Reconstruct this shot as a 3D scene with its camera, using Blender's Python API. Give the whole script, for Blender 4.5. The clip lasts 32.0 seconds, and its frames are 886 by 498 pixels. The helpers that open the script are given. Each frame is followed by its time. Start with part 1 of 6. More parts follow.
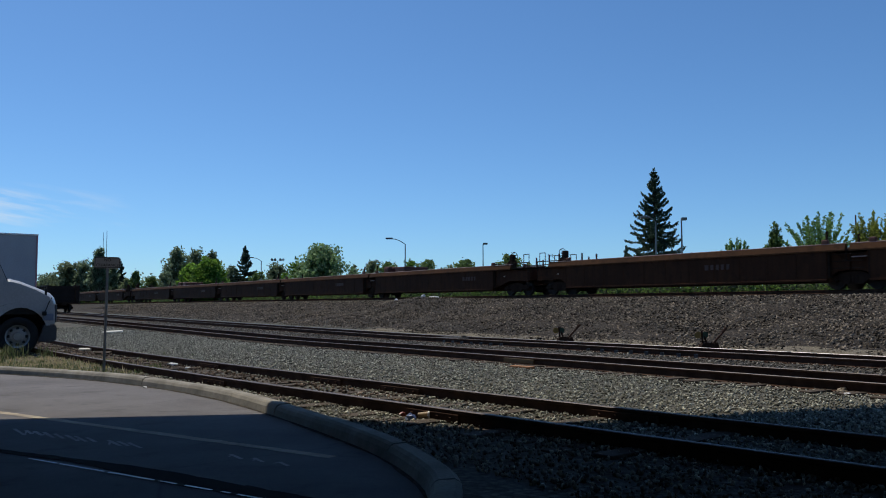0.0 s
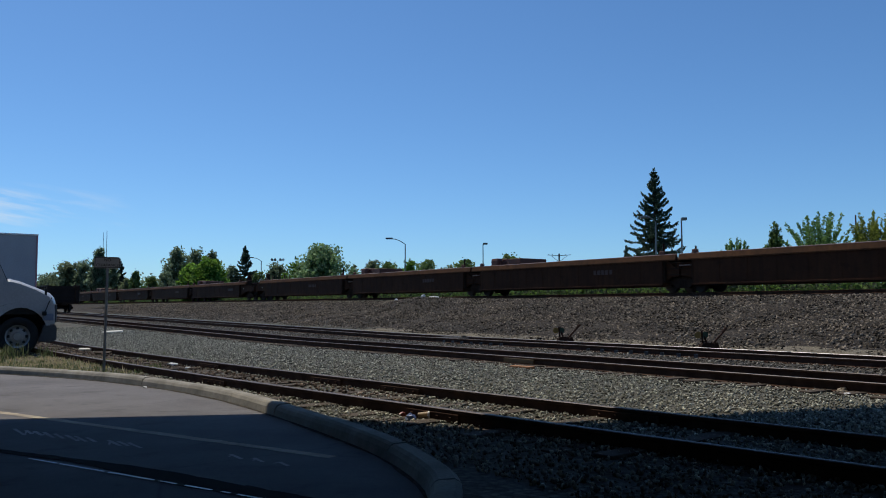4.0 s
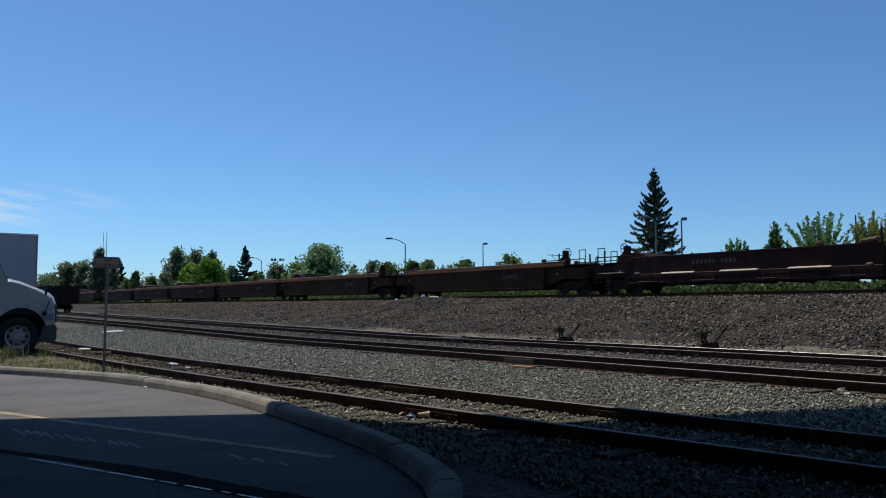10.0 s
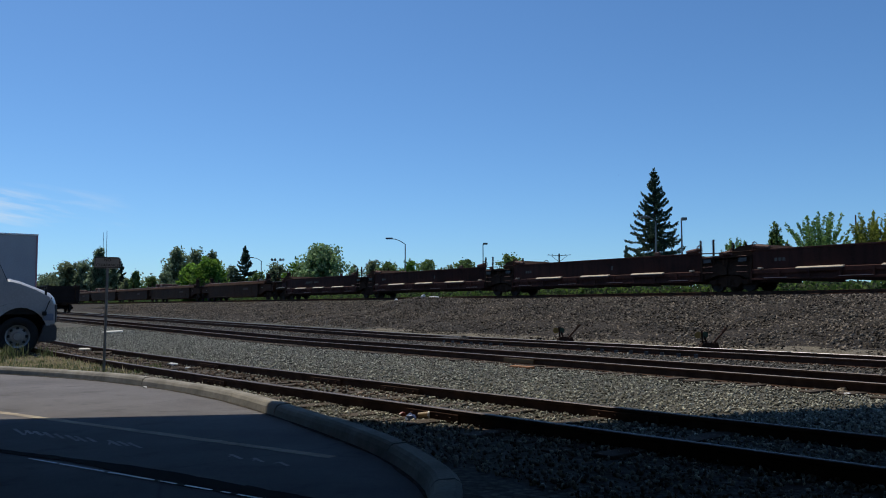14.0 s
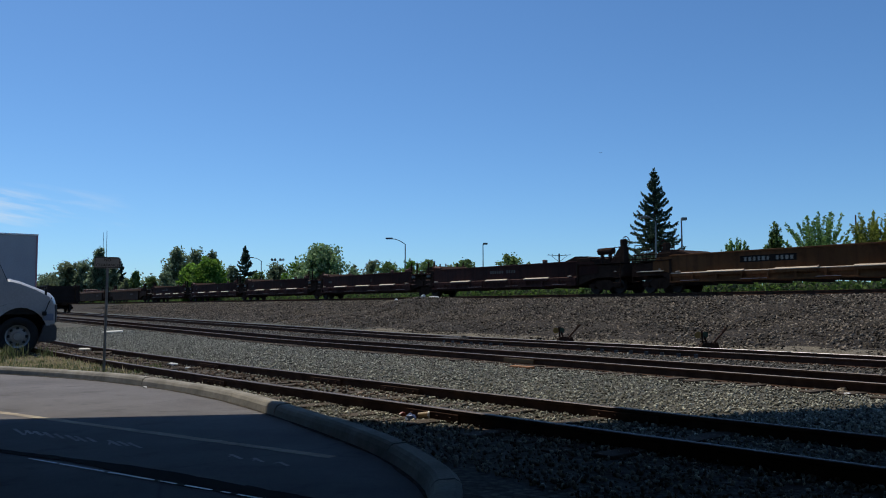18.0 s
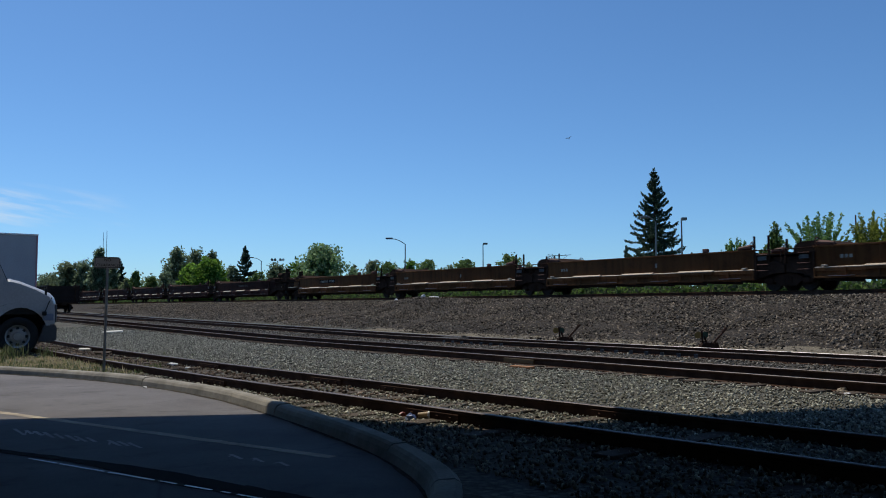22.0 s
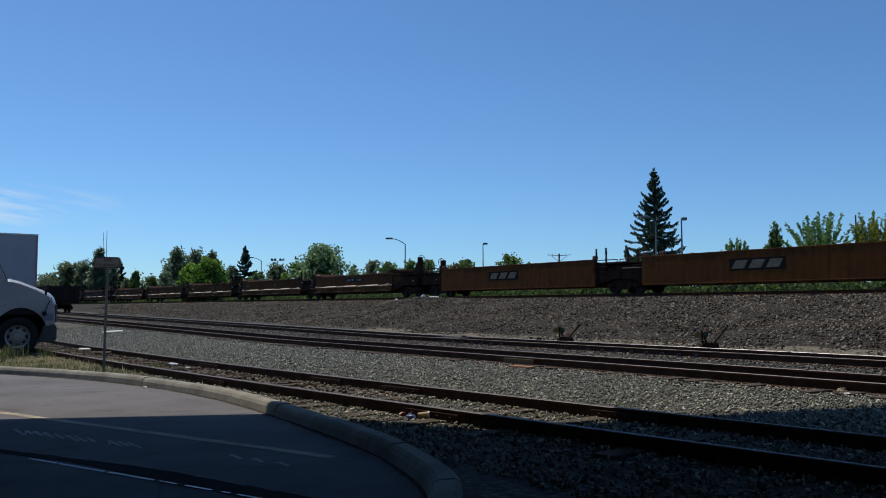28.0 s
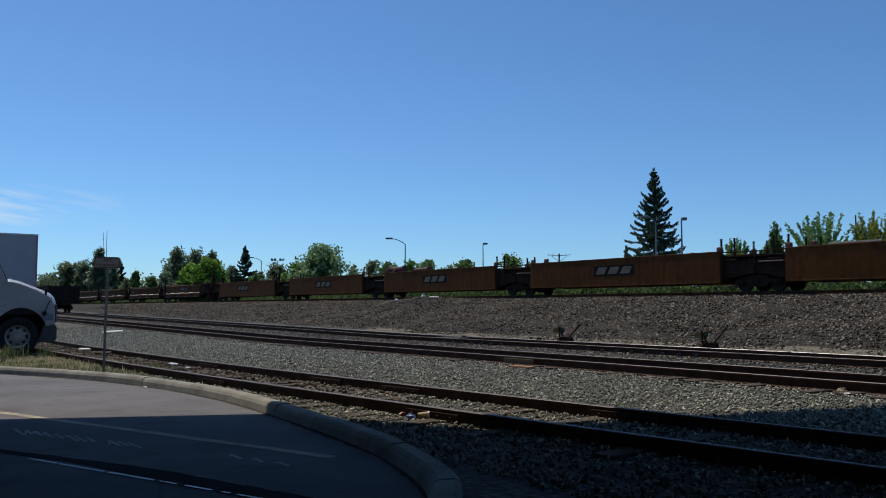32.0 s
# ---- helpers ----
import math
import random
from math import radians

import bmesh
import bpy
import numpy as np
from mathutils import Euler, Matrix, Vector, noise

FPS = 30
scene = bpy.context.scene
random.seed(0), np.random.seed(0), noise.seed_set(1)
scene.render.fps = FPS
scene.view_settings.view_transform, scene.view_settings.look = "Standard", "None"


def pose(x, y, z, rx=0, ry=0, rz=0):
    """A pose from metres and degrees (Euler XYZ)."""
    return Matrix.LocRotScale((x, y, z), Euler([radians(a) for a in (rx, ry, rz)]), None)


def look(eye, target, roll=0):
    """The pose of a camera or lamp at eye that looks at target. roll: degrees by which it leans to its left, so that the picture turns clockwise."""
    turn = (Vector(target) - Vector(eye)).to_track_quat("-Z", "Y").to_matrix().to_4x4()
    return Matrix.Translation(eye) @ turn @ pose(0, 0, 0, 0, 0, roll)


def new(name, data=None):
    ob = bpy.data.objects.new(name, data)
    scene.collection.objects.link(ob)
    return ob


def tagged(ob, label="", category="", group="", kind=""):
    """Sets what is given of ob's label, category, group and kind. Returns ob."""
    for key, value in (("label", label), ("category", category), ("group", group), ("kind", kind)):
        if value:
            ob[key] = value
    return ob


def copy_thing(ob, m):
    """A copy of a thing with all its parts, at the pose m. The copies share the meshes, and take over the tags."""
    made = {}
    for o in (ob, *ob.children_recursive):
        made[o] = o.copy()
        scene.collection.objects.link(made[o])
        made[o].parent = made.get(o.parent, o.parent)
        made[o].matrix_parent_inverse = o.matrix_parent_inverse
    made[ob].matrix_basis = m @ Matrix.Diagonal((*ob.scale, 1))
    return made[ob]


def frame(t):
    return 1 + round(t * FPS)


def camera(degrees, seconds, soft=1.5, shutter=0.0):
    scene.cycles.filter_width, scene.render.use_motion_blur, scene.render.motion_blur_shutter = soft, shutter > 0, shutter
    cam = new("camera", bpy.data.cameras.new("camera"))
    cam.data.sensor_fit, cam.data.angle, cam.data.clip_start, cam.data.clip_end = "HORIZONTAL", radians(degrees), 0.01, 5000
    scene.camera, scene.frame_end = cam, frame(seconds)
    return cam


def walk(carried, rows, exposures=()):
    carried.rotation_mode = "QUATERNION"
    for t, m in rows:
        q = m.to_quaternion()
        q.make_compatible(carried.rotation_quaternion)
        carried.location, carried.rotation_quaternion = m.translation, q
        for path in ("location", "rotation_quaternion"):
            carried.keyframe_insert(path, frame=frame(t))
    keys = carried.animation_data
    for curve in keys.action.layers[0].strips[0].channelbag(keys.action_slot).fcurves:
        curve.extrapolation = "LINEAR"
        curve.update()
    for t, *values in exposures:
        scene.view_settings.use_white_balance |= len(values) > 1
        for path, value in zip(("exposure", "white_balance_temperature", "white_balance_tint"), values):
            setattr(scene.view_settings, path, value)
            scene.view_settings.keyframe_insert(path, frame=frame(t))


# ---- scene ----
cam = camera(55.2, 32.0, soft=1.0, shutter=0.2)
EYE = 1.25
CAM_POSE = pose(0, 0, EYE, 90 + 3.93, 0, 0)
walk(cam, [(0.0, CAM_POSE), (32.0, CAM_POSE)])

# ---- plan: all tracks run in one direction; p is the distance across them, q the distance along ----
BEAR = radians(35.09)
ACROSS = Vector((math.cos(BEAR), math.sin(BEAR), 0))
ALONG = Vector((-math.sin(BEAR), math.cos(BEAR), 0))
HEADING = 90 + math.degrees(BEAR)
MAIN_P = 36.0            # centre line of the main track
MAIN_RAIL_Z = EYE + 0.757
M2_P, M1_P = 18.05, 12.85  # centre lines of the two yard tracks


def plan(p, q, z=0.0):
    return ACROSS * p + ALONG * q + Vector((0, 0, z))


def smooth(a, b, x):
    t = min(1.0, max(0.0, (x - a) / (b - a)))
    return t * t * (3 - 2 * t)


def ground_z(x, y):
    """Height of the ground: flat yard that rises slowly along the tracks, then the bank of the main line."""
    p = x * ACROSS.x + y * ACROSS.y
    q = x * ALONG.x + y * ALONG.y
    base = 0.0
    if q > 28:
        base = min(1.3, (q - 28) * 0.0087) * smooth(4, 12, p)
    top = 1.74
    k = min(1.0, max(0.0, (p - 22.5) / 10.2))
    bank = base + (top - base) * (0.25 * smooth(0, 1, k) + 0.75 * k)
    if p > 32.7:
        bank = top
    if p > 39.0:
        bank = top - 0.15 * smooth(39, 43, p)
    # a low heap of tipped stone on the bank
    return bank + 0.42 * math.exp(-((p - 30.2) / 2.2) ** 2 - ((q - 46.5) / 3.2) ** 2)


# ---- light ----
SUN_AZ, SUN_EL = -39.0, 60.0
world = bpy.data.worlds.new("world")
scene.world = world
world.use_nodes = True
wn = world.node_tree.nodes
sky = wn.new("ShaderNodeTexSky")
sky.sky_type = "NISHITA"
sky.sun_disc = False
sky.sun_elevation = radians(SUN_EL)
sky.sun_rotation = radians(SUN_AZ)
sky.altitude = 0
sky.air_density, sky.dust_density, sky.ozone_density = 0.8, 0.35, 5.0
wn["Background"].inputs["Strength"].default_value = 0.134
tint = wn.new("ShaderNodeMix")
tint.data_type, tint.blend_type = "RGBA", "MULTIPLY"
tint.inputs[0].default_value = 1.0
tint.inputs[7].default_value = (0.735, 1.03, 1.22, 1)
world.node_tree.links.new(sky.outputs["Color"], tint.inputs[6])
world.node_tree.links.new(tint.outputs[2], wn["Background"].inputs["Color"])
sun = new("sun", bpy.data.lights.new("sun", "SUN"))
sun.data.energy, sun.data.angle, sun.data.color = 4.8, radians(0.53), (1.0, 0.91, 0.76)
sun_dir = Vector((math.sin(radians(SUN_AZ)) * math.cos(radians(SUN_EL)), math.cos(radians(SUN_AZ)) * math.cos(radians(SUN_EL)), math.sin(radians(SUN_EL))))
sun.matrix_world = look(sun_dir * 60, (0, 0, 0))
scene.view_settings.exposure = -0.5


# ---- materials ----
class Nodes:
    """Short hand to wire up one material."""

    def __init__(self, name):
        self.mat = bpy.data.materials.new(name)
        self.mat.use_nodes = True
        self.t = self.mat.node_tree
        self.bsdf = self.t.nodes["Principled BSDF"]
        self.coord = self.t.nodes.new("ShaderNodeTexCoord").outputs["Object"]

    def add(self, kind, **inputs):
        n = self.t.nodes.new(kind)
        for k, v in inputs.items():
            self.put(n, k.replace("_", " "), v)
        return n

    def put(self, node, key, v):
        if isinstance(v, bpy.types.NodeSocket):
            self.t.links.new(v, node.inputs[key])
        else:
            node.inputs[key].default_value = v

    def noise(self, scale, detail=4.0, rough=0.6, vec=None):
        n = self.add("ShaderNodeTexNoise", Scale=scale, Detail=detail, Roughness=rough, Vector=vec or self.coord)
        return n.outputs["Fac"]

    def cells(self, scale, out="Color", vec=None):
        n = self.add("ShaderNodeTexVoronoi", Scale=scale, Vector=vec or self.coord)
        return n.outputs[out]

    def ramp(self, fac, stops):
        n = self.t.nodes.new("ShaderNodeValToRGB")
        e = n.color_ramp.elements
        while len(e) < len(stops):
            e.new(0.5)
        for el, (pos, col) in zip(e, stops):
            el.position = pos
            el.color = (*col, 1) if len(col) == 3 else col
        self.t.links.new(fac, n.inputs["Fac"])
        return n.outputs["Color"]

    def mix(self, fac, a, b, mode="MIX"):
        n = self.t.nodes.new("ShaderNodeMix")
        n.data_type, n.blend_type = "RGBA", mode
        for idx, v in ((0, fac), (6, a), (7, b)):
            if isinstance(v, bpy.types.NodeSocket):
                self.t.links.new(v, n.inputs[idx])
            elif idx == 0:
                n.inputs[idx].default_value = v
            else:
                n.inputs[idx].default_value = (*v, 1)
        return n.outputs[2]

    def bump(self, height, strength=0.3, distance=0.01):
        n = self.add("ShaderNodeBump", Strength=strength, Distance=distance, Height=height)
        self.put(self.bsdf, "Normal", n.outputs["Normal"])

    def done(self, color, rough=0.8, metal=0.0, spec=0.5):
        if isinstance(color, tuple):
            color = (*color, 1)
        self.put(self.bsdf, "Base Color", color)
        self.put(self.bsdf, "Roughness", rough)
        self.put(self.bsdf, "Metallic", metal)
        self.put(self.bsdf, "Specular IOR Level", spec)
        return self.mat


def mottled(name, a, b, scale=3.0, fine=40.0, rough=0.8, metal=0.0, relief=0.25, dist=0.004, spec=0.5, dirt=None, dirt_amount=0.45):
    """Two-tone surface with broad stains, fine grain and relief."""
    n = Nodes(name)
    c = n.ramp(n.noise(scale), [(0.3, a), (0.7, b)])
    g = n.noise(fine, 3)
    c = n.mix(0.35, c, n.ramp(g, [(0.25, (0.55, 0.55, 0.55)), (0.75, (1.25, 1.25, 1.25))]), "MULTIPLY")
    if dirt:
        c = n.mix(n.ramp(n.noise(scale * 0.6, 6, 0.7), [(1 - dirt_amount - 0.15, (0, 0, 0)), (1 - dirt_amount + 0.2, (1, 1, 1))]), c, dirt)
    n.bump(g, relief, dist)
    return n.done(c, rough, metal, spec)


def streaked(name, a, b, dirt, rough=0.75):
    """Weathered car paint: broad blotches, rain streaks and rusty grime."""
    n = Nodes(name)
    c = n.ramp(n.noise(0.45, 5, 0.65), [(0.3, a), (0.7, b)])
    m = n.add("ShaderNodeMapping", Vector=n.coord)
    m.inputs["Scale"].default_value = (5.0, 5.0, 0.35)
    st = n.noise(1.0, 5, 0.7, m.outputs["Vector"])
    c = n.mix(n.ramp(st, [(0.45, (0, 0, 0)), (0.72, (0.75, 0.75, 0.75))]), c, dirt)
    c = n.mix(n.ramp(n.noise(1.4, 6, 0.7), [(0.52, (0, 0, 0)), (0.68, (0.6, 0.6, 0.6))]), c, [k * 0.7 for k in dirt])
    c = n.mix(0.3, c, n.ramp(n.noise(22, 3), [(0.3, (0.6, 0.6, 0.6)), (0.7, (1.25, 1.25, 1.25))]), "MULTIPLY")
    n.bump(n.noise(6, 3), 0.12, 0.006)
    return n.done(c, rough, 0, 0.12)


def make_gravel(name, tint, scale, patchy=0.5, deep=0.02):
    """Loose stone: each cell its own grey or brown, dark gaps, dusty patches."""
    n = Nodes(name)
    pos = n.add("ShaderNodeNewGeometry").outputs["Position"]
    v = n.add("ShaderNodeTexVoronoi", Scale=scale, Vector=pos)
    hue = n.ramp(v.outputs["Color"], [(0.05, [c * 0.45 for c in tint]), (0.5, tint), (0.95, [min(1, c * 1.75) for c in tint])])
    gaps = n.ramp(v.outputs["Distance"], [(0.25, (1, 1, 1)), (0.75, (0.35, 0.33, 0.3))])
    c = n.mix(0.8, hue, gaps, "MULTIPLY")
    dust = n.ramp(n.noise(0.35, 5, 0.65, pos), [(0.42, (0, 0, 0)), (0.7, (patchy, patchy, patchy))])
    c = n.mix(dust, c, [min(1, t * k) for t, k in zip(tint, (1.15, 1.05, 0.9))])
    c = n.mix(n.ramp(n.noise(2.0, 4, 0.6, pos), [(0.35, (0.25, 0.25, 0.25)), (0.65, (0, 0, 0))]), c, [t * 0.5 for t in tint])
    h = n.mix(0.4, v.outputs["Distance"], n.noise(scale * 3, 3, 0.6, pos))
    n.bump(h, 0.9, deep)
    return n.done(c, 0.95, 0, 0.2)


GRAVEL = make_gravel("yard_gravel", (0.112, 0.110, 0.093), 17, 0.35)
BANK = make_gravel("bank_stone", (0.046, 0.038, 0.030), 9, 0.25, 0.06)
TRACK_DIRT = make_gravel("track_dirt", (0.066, 0.058, 0.047), 17, 0.3)
SAND = make_gravel("sandy_strip", (0.20, 0.18, 0.138), 26, 0.7, 0.01)


def make_stone(name, tint, spread):
    n = Nodes(name)
    r = n.add("ShaderNodeNewGeometry").outputs["Random Per Island"]
    c = n.ramp(r, [(0.0, [t * (1 - spread) for t in tint]), (0.5, tint), (0.85, [t * (1 + spread * 0.8) for t in tint]), (1.0, [min(0.8, t * (1 + spread * 1.8)) for t in tint])])
    c = n.mix(0.3, c, n.ramp(n.noise(60), [(0.3, (0.5, 0.5, 0.5)), (0.7, (1.3, 1.3, 1.3))]), "MULTIPLY")
    return n.done(c, 0.95, 0, 0.08)


STONE = make_stone("ballast_stone", (0.262, 0.262, 0.218), 0.74)
TRACK_STONE = make_stone("track_stone", (0.148, 0.136, 0.115), 0.85)
CHIP = make_stone("bark_chip", (0.11, 0.082, 0.062), 0.85)
BANK_STONE = make_stone("bank_rock", (0.135, 0.113, 0.087), 0.98)


def make_asphalt():
    n = Nodes("asphalt")
    c = n.ramp(n.noise(0.55, 6, 0.65), [(0.3, (0.117, 0.113, 0.119)), (0.7, (0.192, 0.188, 0.198))])
    grit = n.noise(130, 2, 0.7)
    c = n.mix(0.6, c, n.ramp(grit, [(0.3, (0.55, 0.55, 0.55)), (0.7, (1.3, 1.3, 1.3))]), "MULTIPLY")
    v = n.add("ShaderNodeTexVoronoi", Scale=0.42, Vector=n.mix(0.12, n.coord, n.add("ShaderNodeTexNoise", Scale=1.5, Vector=n.coord).outputs["Color"]))
    v.feature = "DISTANCE_TO_EDGE"
    c = n.mix(n.ramp(v.outputs["Distance"], [(0.0, (0.3, 0.3, 0.3)), (0.006, (0, 0, 0))]), c, (0.03, 0.028, 0.028))
    c = n.mix(n.ramp(n.noise(1.7, 5, 0.7), [(0.56, (0, 0, 0)), (0.74, (0.55, 0.55, 0.55))]), c, (0.05, 0.046, 0.047))
    n.bump(grit, 0.6, 0.004)
    return n.done(c, 0.88, 0, 0.12)


ASPHALT = make_asphalt()
CONCRETE = mottled("curb_concrete", (0.25, 0.235, 0.20), (0.37, 0.35, 0.305), 2.2, 45, 0.9, 0, 0.6, 0.008, 0.3, (0.13, 0.12, 0.10), 0.46)
RAIL_RUST = mottled("rail_rust", (0.048, 0.026, 0.018), (0.092, 0.050, 0.034), 4, 60, 0.9, 0.0, 0.3, 0.003, 0.1)
RAIL_HEAD = mottled("rail_head", (0.10, 0.092, 0.098), (0.19, 0.178, 0.186), 0.35, 30, 0.38, 0.5, 0.05, 0.001)
RAIL_HEAD_DULL = mottled("rail_head_dull", (0.066, 0.048, 0.042), (0.11, 0.082, 0.072), 1.0, 30, 0.55, 0.25, 0.1, 0.002)
TIE_WOOD = mottled("tie_wood", (0.05, 0.039, 0.031), (0.115, 0.092, 0.072), 3, 25, 0.95, 0, 0.8, 0.01, 0.2)
LINE_PAINT = mottled("line_paint", (0.36, 0.36, 0.36), (0.48, 0.48, 0.48), 3, 25, 0.8, 0, 0.2, 0.002, 0.3, (0.17, 0.165, 0.168), 0.45)
YELLOW_LINE = mottled("yellow_line_paint", (0.40, 0.34, 0.25), (0.48, 0.41, 0.31), 3, 25, 0.8, 0, 0.2, 0.002, 0.3, (0.15, 0.13, 0.11), 0.4)
EDGE_PAINT = mottled("edge_paint", (0.5, 0.52, 0.54), (0.66, 0.68, 0.7), 3, 25, 0.4)
TAR = mottled("tar", (0.006, 0.006, 0.007), (0.010, 0.010, 0.011), 3, 30, 0.95, 0, 0.3, 0.004, 0.05)


# ---- building helpers ----
def part(name, bm, material, parent=None, label="", smooth_faces=False):
    """One mesh object from a bmesh, under its thing."""
    me = bpy.data.meshes.new(name)
    bm.to_mesh(me)
    bm.free()
    for m in material if isinstance(material, (list, tuple)) else [material]:
        me.materials.append(m)
    if smooth_faces:
        for f in me.polygons:
            f.use_smooth = True
    ob = new(name, me)
    if parent:
        ob.parent = parent
    if label:
        tagged(ob, label)
    return ob


def thing(name, m, label, category, group="", kind=""):
    ob = new(name)
    ob.matrix_world = m
    return tagged(ob, label, category, group, kind)


def box(bm, x0, x1, y0, y1, z0, z1, bevel=0.0, m=None, idx=0):
    g = bmesh.ops.create_cube(bm, size=1.0)
    vs = g["verts"]
    for v in vs:
        v.co = Vector((x0 + (v.co.x + 0.5) * (x1 - x0), y0 + (v.co.y + 0.5) * (y1 - y0), z0 + (v.co.z + 0.5) * (z1 - z0)))
    if bevel:
        es = list({e for v in vs for e in v.link_edges})
        r = bmesh.ops.bevel(bm, geom=es, offset=bevel, segments=2, profile=0.6, affect="EDGES")
        vs = list({v for f in r["faces"] for v in f.verts} | {v for v in vs if v.is_valid})
    if m:
        bmesh.ops.transform(bm, matrix=m, verts=vs)
    if idx:
        for f in {f for v in vs for f in v.link_faces}:
            f.material_index = idx
    return vs


def rod(bm, a, b, r0, r1=None, seg=8, caps=True):
    """A round bar from a to b."""
    a, b = Vector(a), Vector(b)
    d = b - a
    g = bmesh.ops.create_cone(bm, cap_ends=caps, segments=seg, radius1=r0, radius2=r0 if r1 is None else r1, depth=d.length)
    q = d.to_track_quat("Z", "Y").to_matrix().to_4x4()
    bmesh.ops.transform(bm, matrix=Matrix.Translation((a + b) / 2) @ q, verts=g["verts"])
    return g["verts"]


def pipe(bm, pts, r, seg=8):
    for a, b in zip(pts, pts[1:]):
        rod(bm, a, b, r, seg=seg)


def prism(bm, outline, y0, y1, idx=0):
    """The outline (x, z) drawn out from y0 to y1."""
    a = [bm.verts.new((x, y0, z)) for x, z in outline]
    b = [bm.verts.new((x, y1, z)) for x, z in outline]
    n = len(a)
    fs = [bm.faces.new(a), bm.faces.new(b[::-1])]
    for i in range(n):
        fs.append(bm.faces.new((a[i], b[i], b[(i + 1) % n], a[(i + 1) % n])))
    for f in fs:
        f.material_index = idx
    bmesh.ops.recalc_face_normals(bm, faces=fs)
    return a + b


def sweep(bm, path, profile, closed_ends=True, idx=None):
    """A profile (sideways, up) carried along a path of points; sideways is to the right of the way."""
    rings = []
    for i, c in enumerate(path):
        a, b = path[max(0, i - 1)], path[min(len(path) - 1, i + 1)]
        d = (Vector(b) - Vector(a))
        d.z = 0
        d.normalize()
        side = Vector((d.y, -d.x, 0))
        rings.append([bm.verts.new(Vector(c) + side * u + Vector((0, 0, w))) for u, w in profile])
    n = len(profile)
    for r0, r1 in zip(rings, rings[1:]):
        for i in range(n):
            f = bm.faces.new((r0[i], r0[(i + 1) % n], r1[(i + 1) % n], r1[i]))
            if idx:
                f.material_index = idx[i]
    if closed_ends:
        bm.faces.new(rings[0])
        bm.faces.new(rings[-1][::-1])
    bmesh.ops.recalc_face_normals(bm, faces=bm.faces[:])


def mesh_from(name, verts, faces, material, parent=None, label=""):
    me = bpy.data.meshes.new(name)
    me.from_pydata(verts, [], faces)
    me.update()
    me.materials.append(material)
    ob = new(name, me)
    if parent:
        ob.parent = parent
    if label:
        tagged(ob, label)
    return ob


# ---- ground: one sheet to the horizon ----
def build_ground():
    ps = [-2500, -900, -300, -100, -40] + list(np.arange(-20, 22, 0.7)) + list(np.arange(22, 46, 0.35)) + [48, 52, 58, 66, 80, 120, 200, 400, 900, 2500]
    qs = [-2500, -900, -300, -120, -60] + list(np.arange(-30, 60, 0.7)) + list(np.arange(60, 160, 3.0)) + [180, 220, 300, 500, 1000, 2800]
    verts, faces, slots = [], [], []
    for q in qs:
        for p in ps:
            v = plan(p, q)
            z = ground_z(v.x, v.y)
            if -20 < p < 46 and -30 < q < 160:
                rough = 0.018 if p < 22 else 0.06
                z += rough * noise.noise((v.x * 0.5, v.y * 0.5, 1.0)) + (0.03 if p > 22 else 0.006) * noise.noise((v.x * 2.1, v.y * 2.1, 5.0))
            verts.append((v.x, v.y, z - 0.012))
    w = len(ps)
    for j in range(len(qs) - 1):
        for i in range(w - 1):
            faces.append((j * w + i, j * w + i + 1, (j + 1) * w + i + 1, (j + 1) * w + i))
            slots.append(4 if 11.6 < ps[i] < 19.5 else 3 if 19.6 < ps[i] < 22.9 and qs[j] < 38 else 1 if 22.9 <= ps[i] < 44 else (2 if ps[i] >= 44 else 0))
    g = mesh_from("ground", verts, faces, GRAVEL)
    g.data.materials.append(BANK)
    g.data.materials.append(FAR_GROUND)
    g.data.materials.append(SAND)
    g.data.materials.append(TRACK_DIRT)
    g.data.polygons.foreach_set("material_index", slots)
    g.data.polygons.foreach_set("use_smooth", [True] * len(slots))
    tagged(g, "grey gravel yard rising to a stony railway bank", "ground", kind="structure")


FAR_GROUND = mottled("far_grass", (0.09, 0.10, 0.04), (0.16, 0.17, 0.06), 0.3, 3.0, 0.95, 0, 0.3, 0.05, 0.2)
build_ground()

# rail section: foot, web, head; the top face gets the worn metal
RAIL_PROFILE = [(-0.07, 0), (0.07, 0), (0.07, 0.012), (0.012, 0.032), (0.01, 0.125), (0.036, 0.138), (0.036, 0.165), (0.028, 0.172), (-0.028, 0.172), (-0.036, 0.165), (-0.036, 0.138), (-0.01, 0.125), (-0.012, 0.032), (-0.07, 0.012)]
RAIL_SLOTS = [0, 0, 0, 0, 0, 0, 1, 1, 1, 0, 0, 0, 0, 0]


def offset_path(pts, u):
    out = []
    for i, c in enumerate(pts):
        a, b = pts[max(0, i - 1)], pts[min(len(pts) - 1, i + 1)]
        d = (b - a)
        d.z = 0
        d.normalize()
        out.append(c + Vector((d.y, -d.x, 0)) * u)
    return out


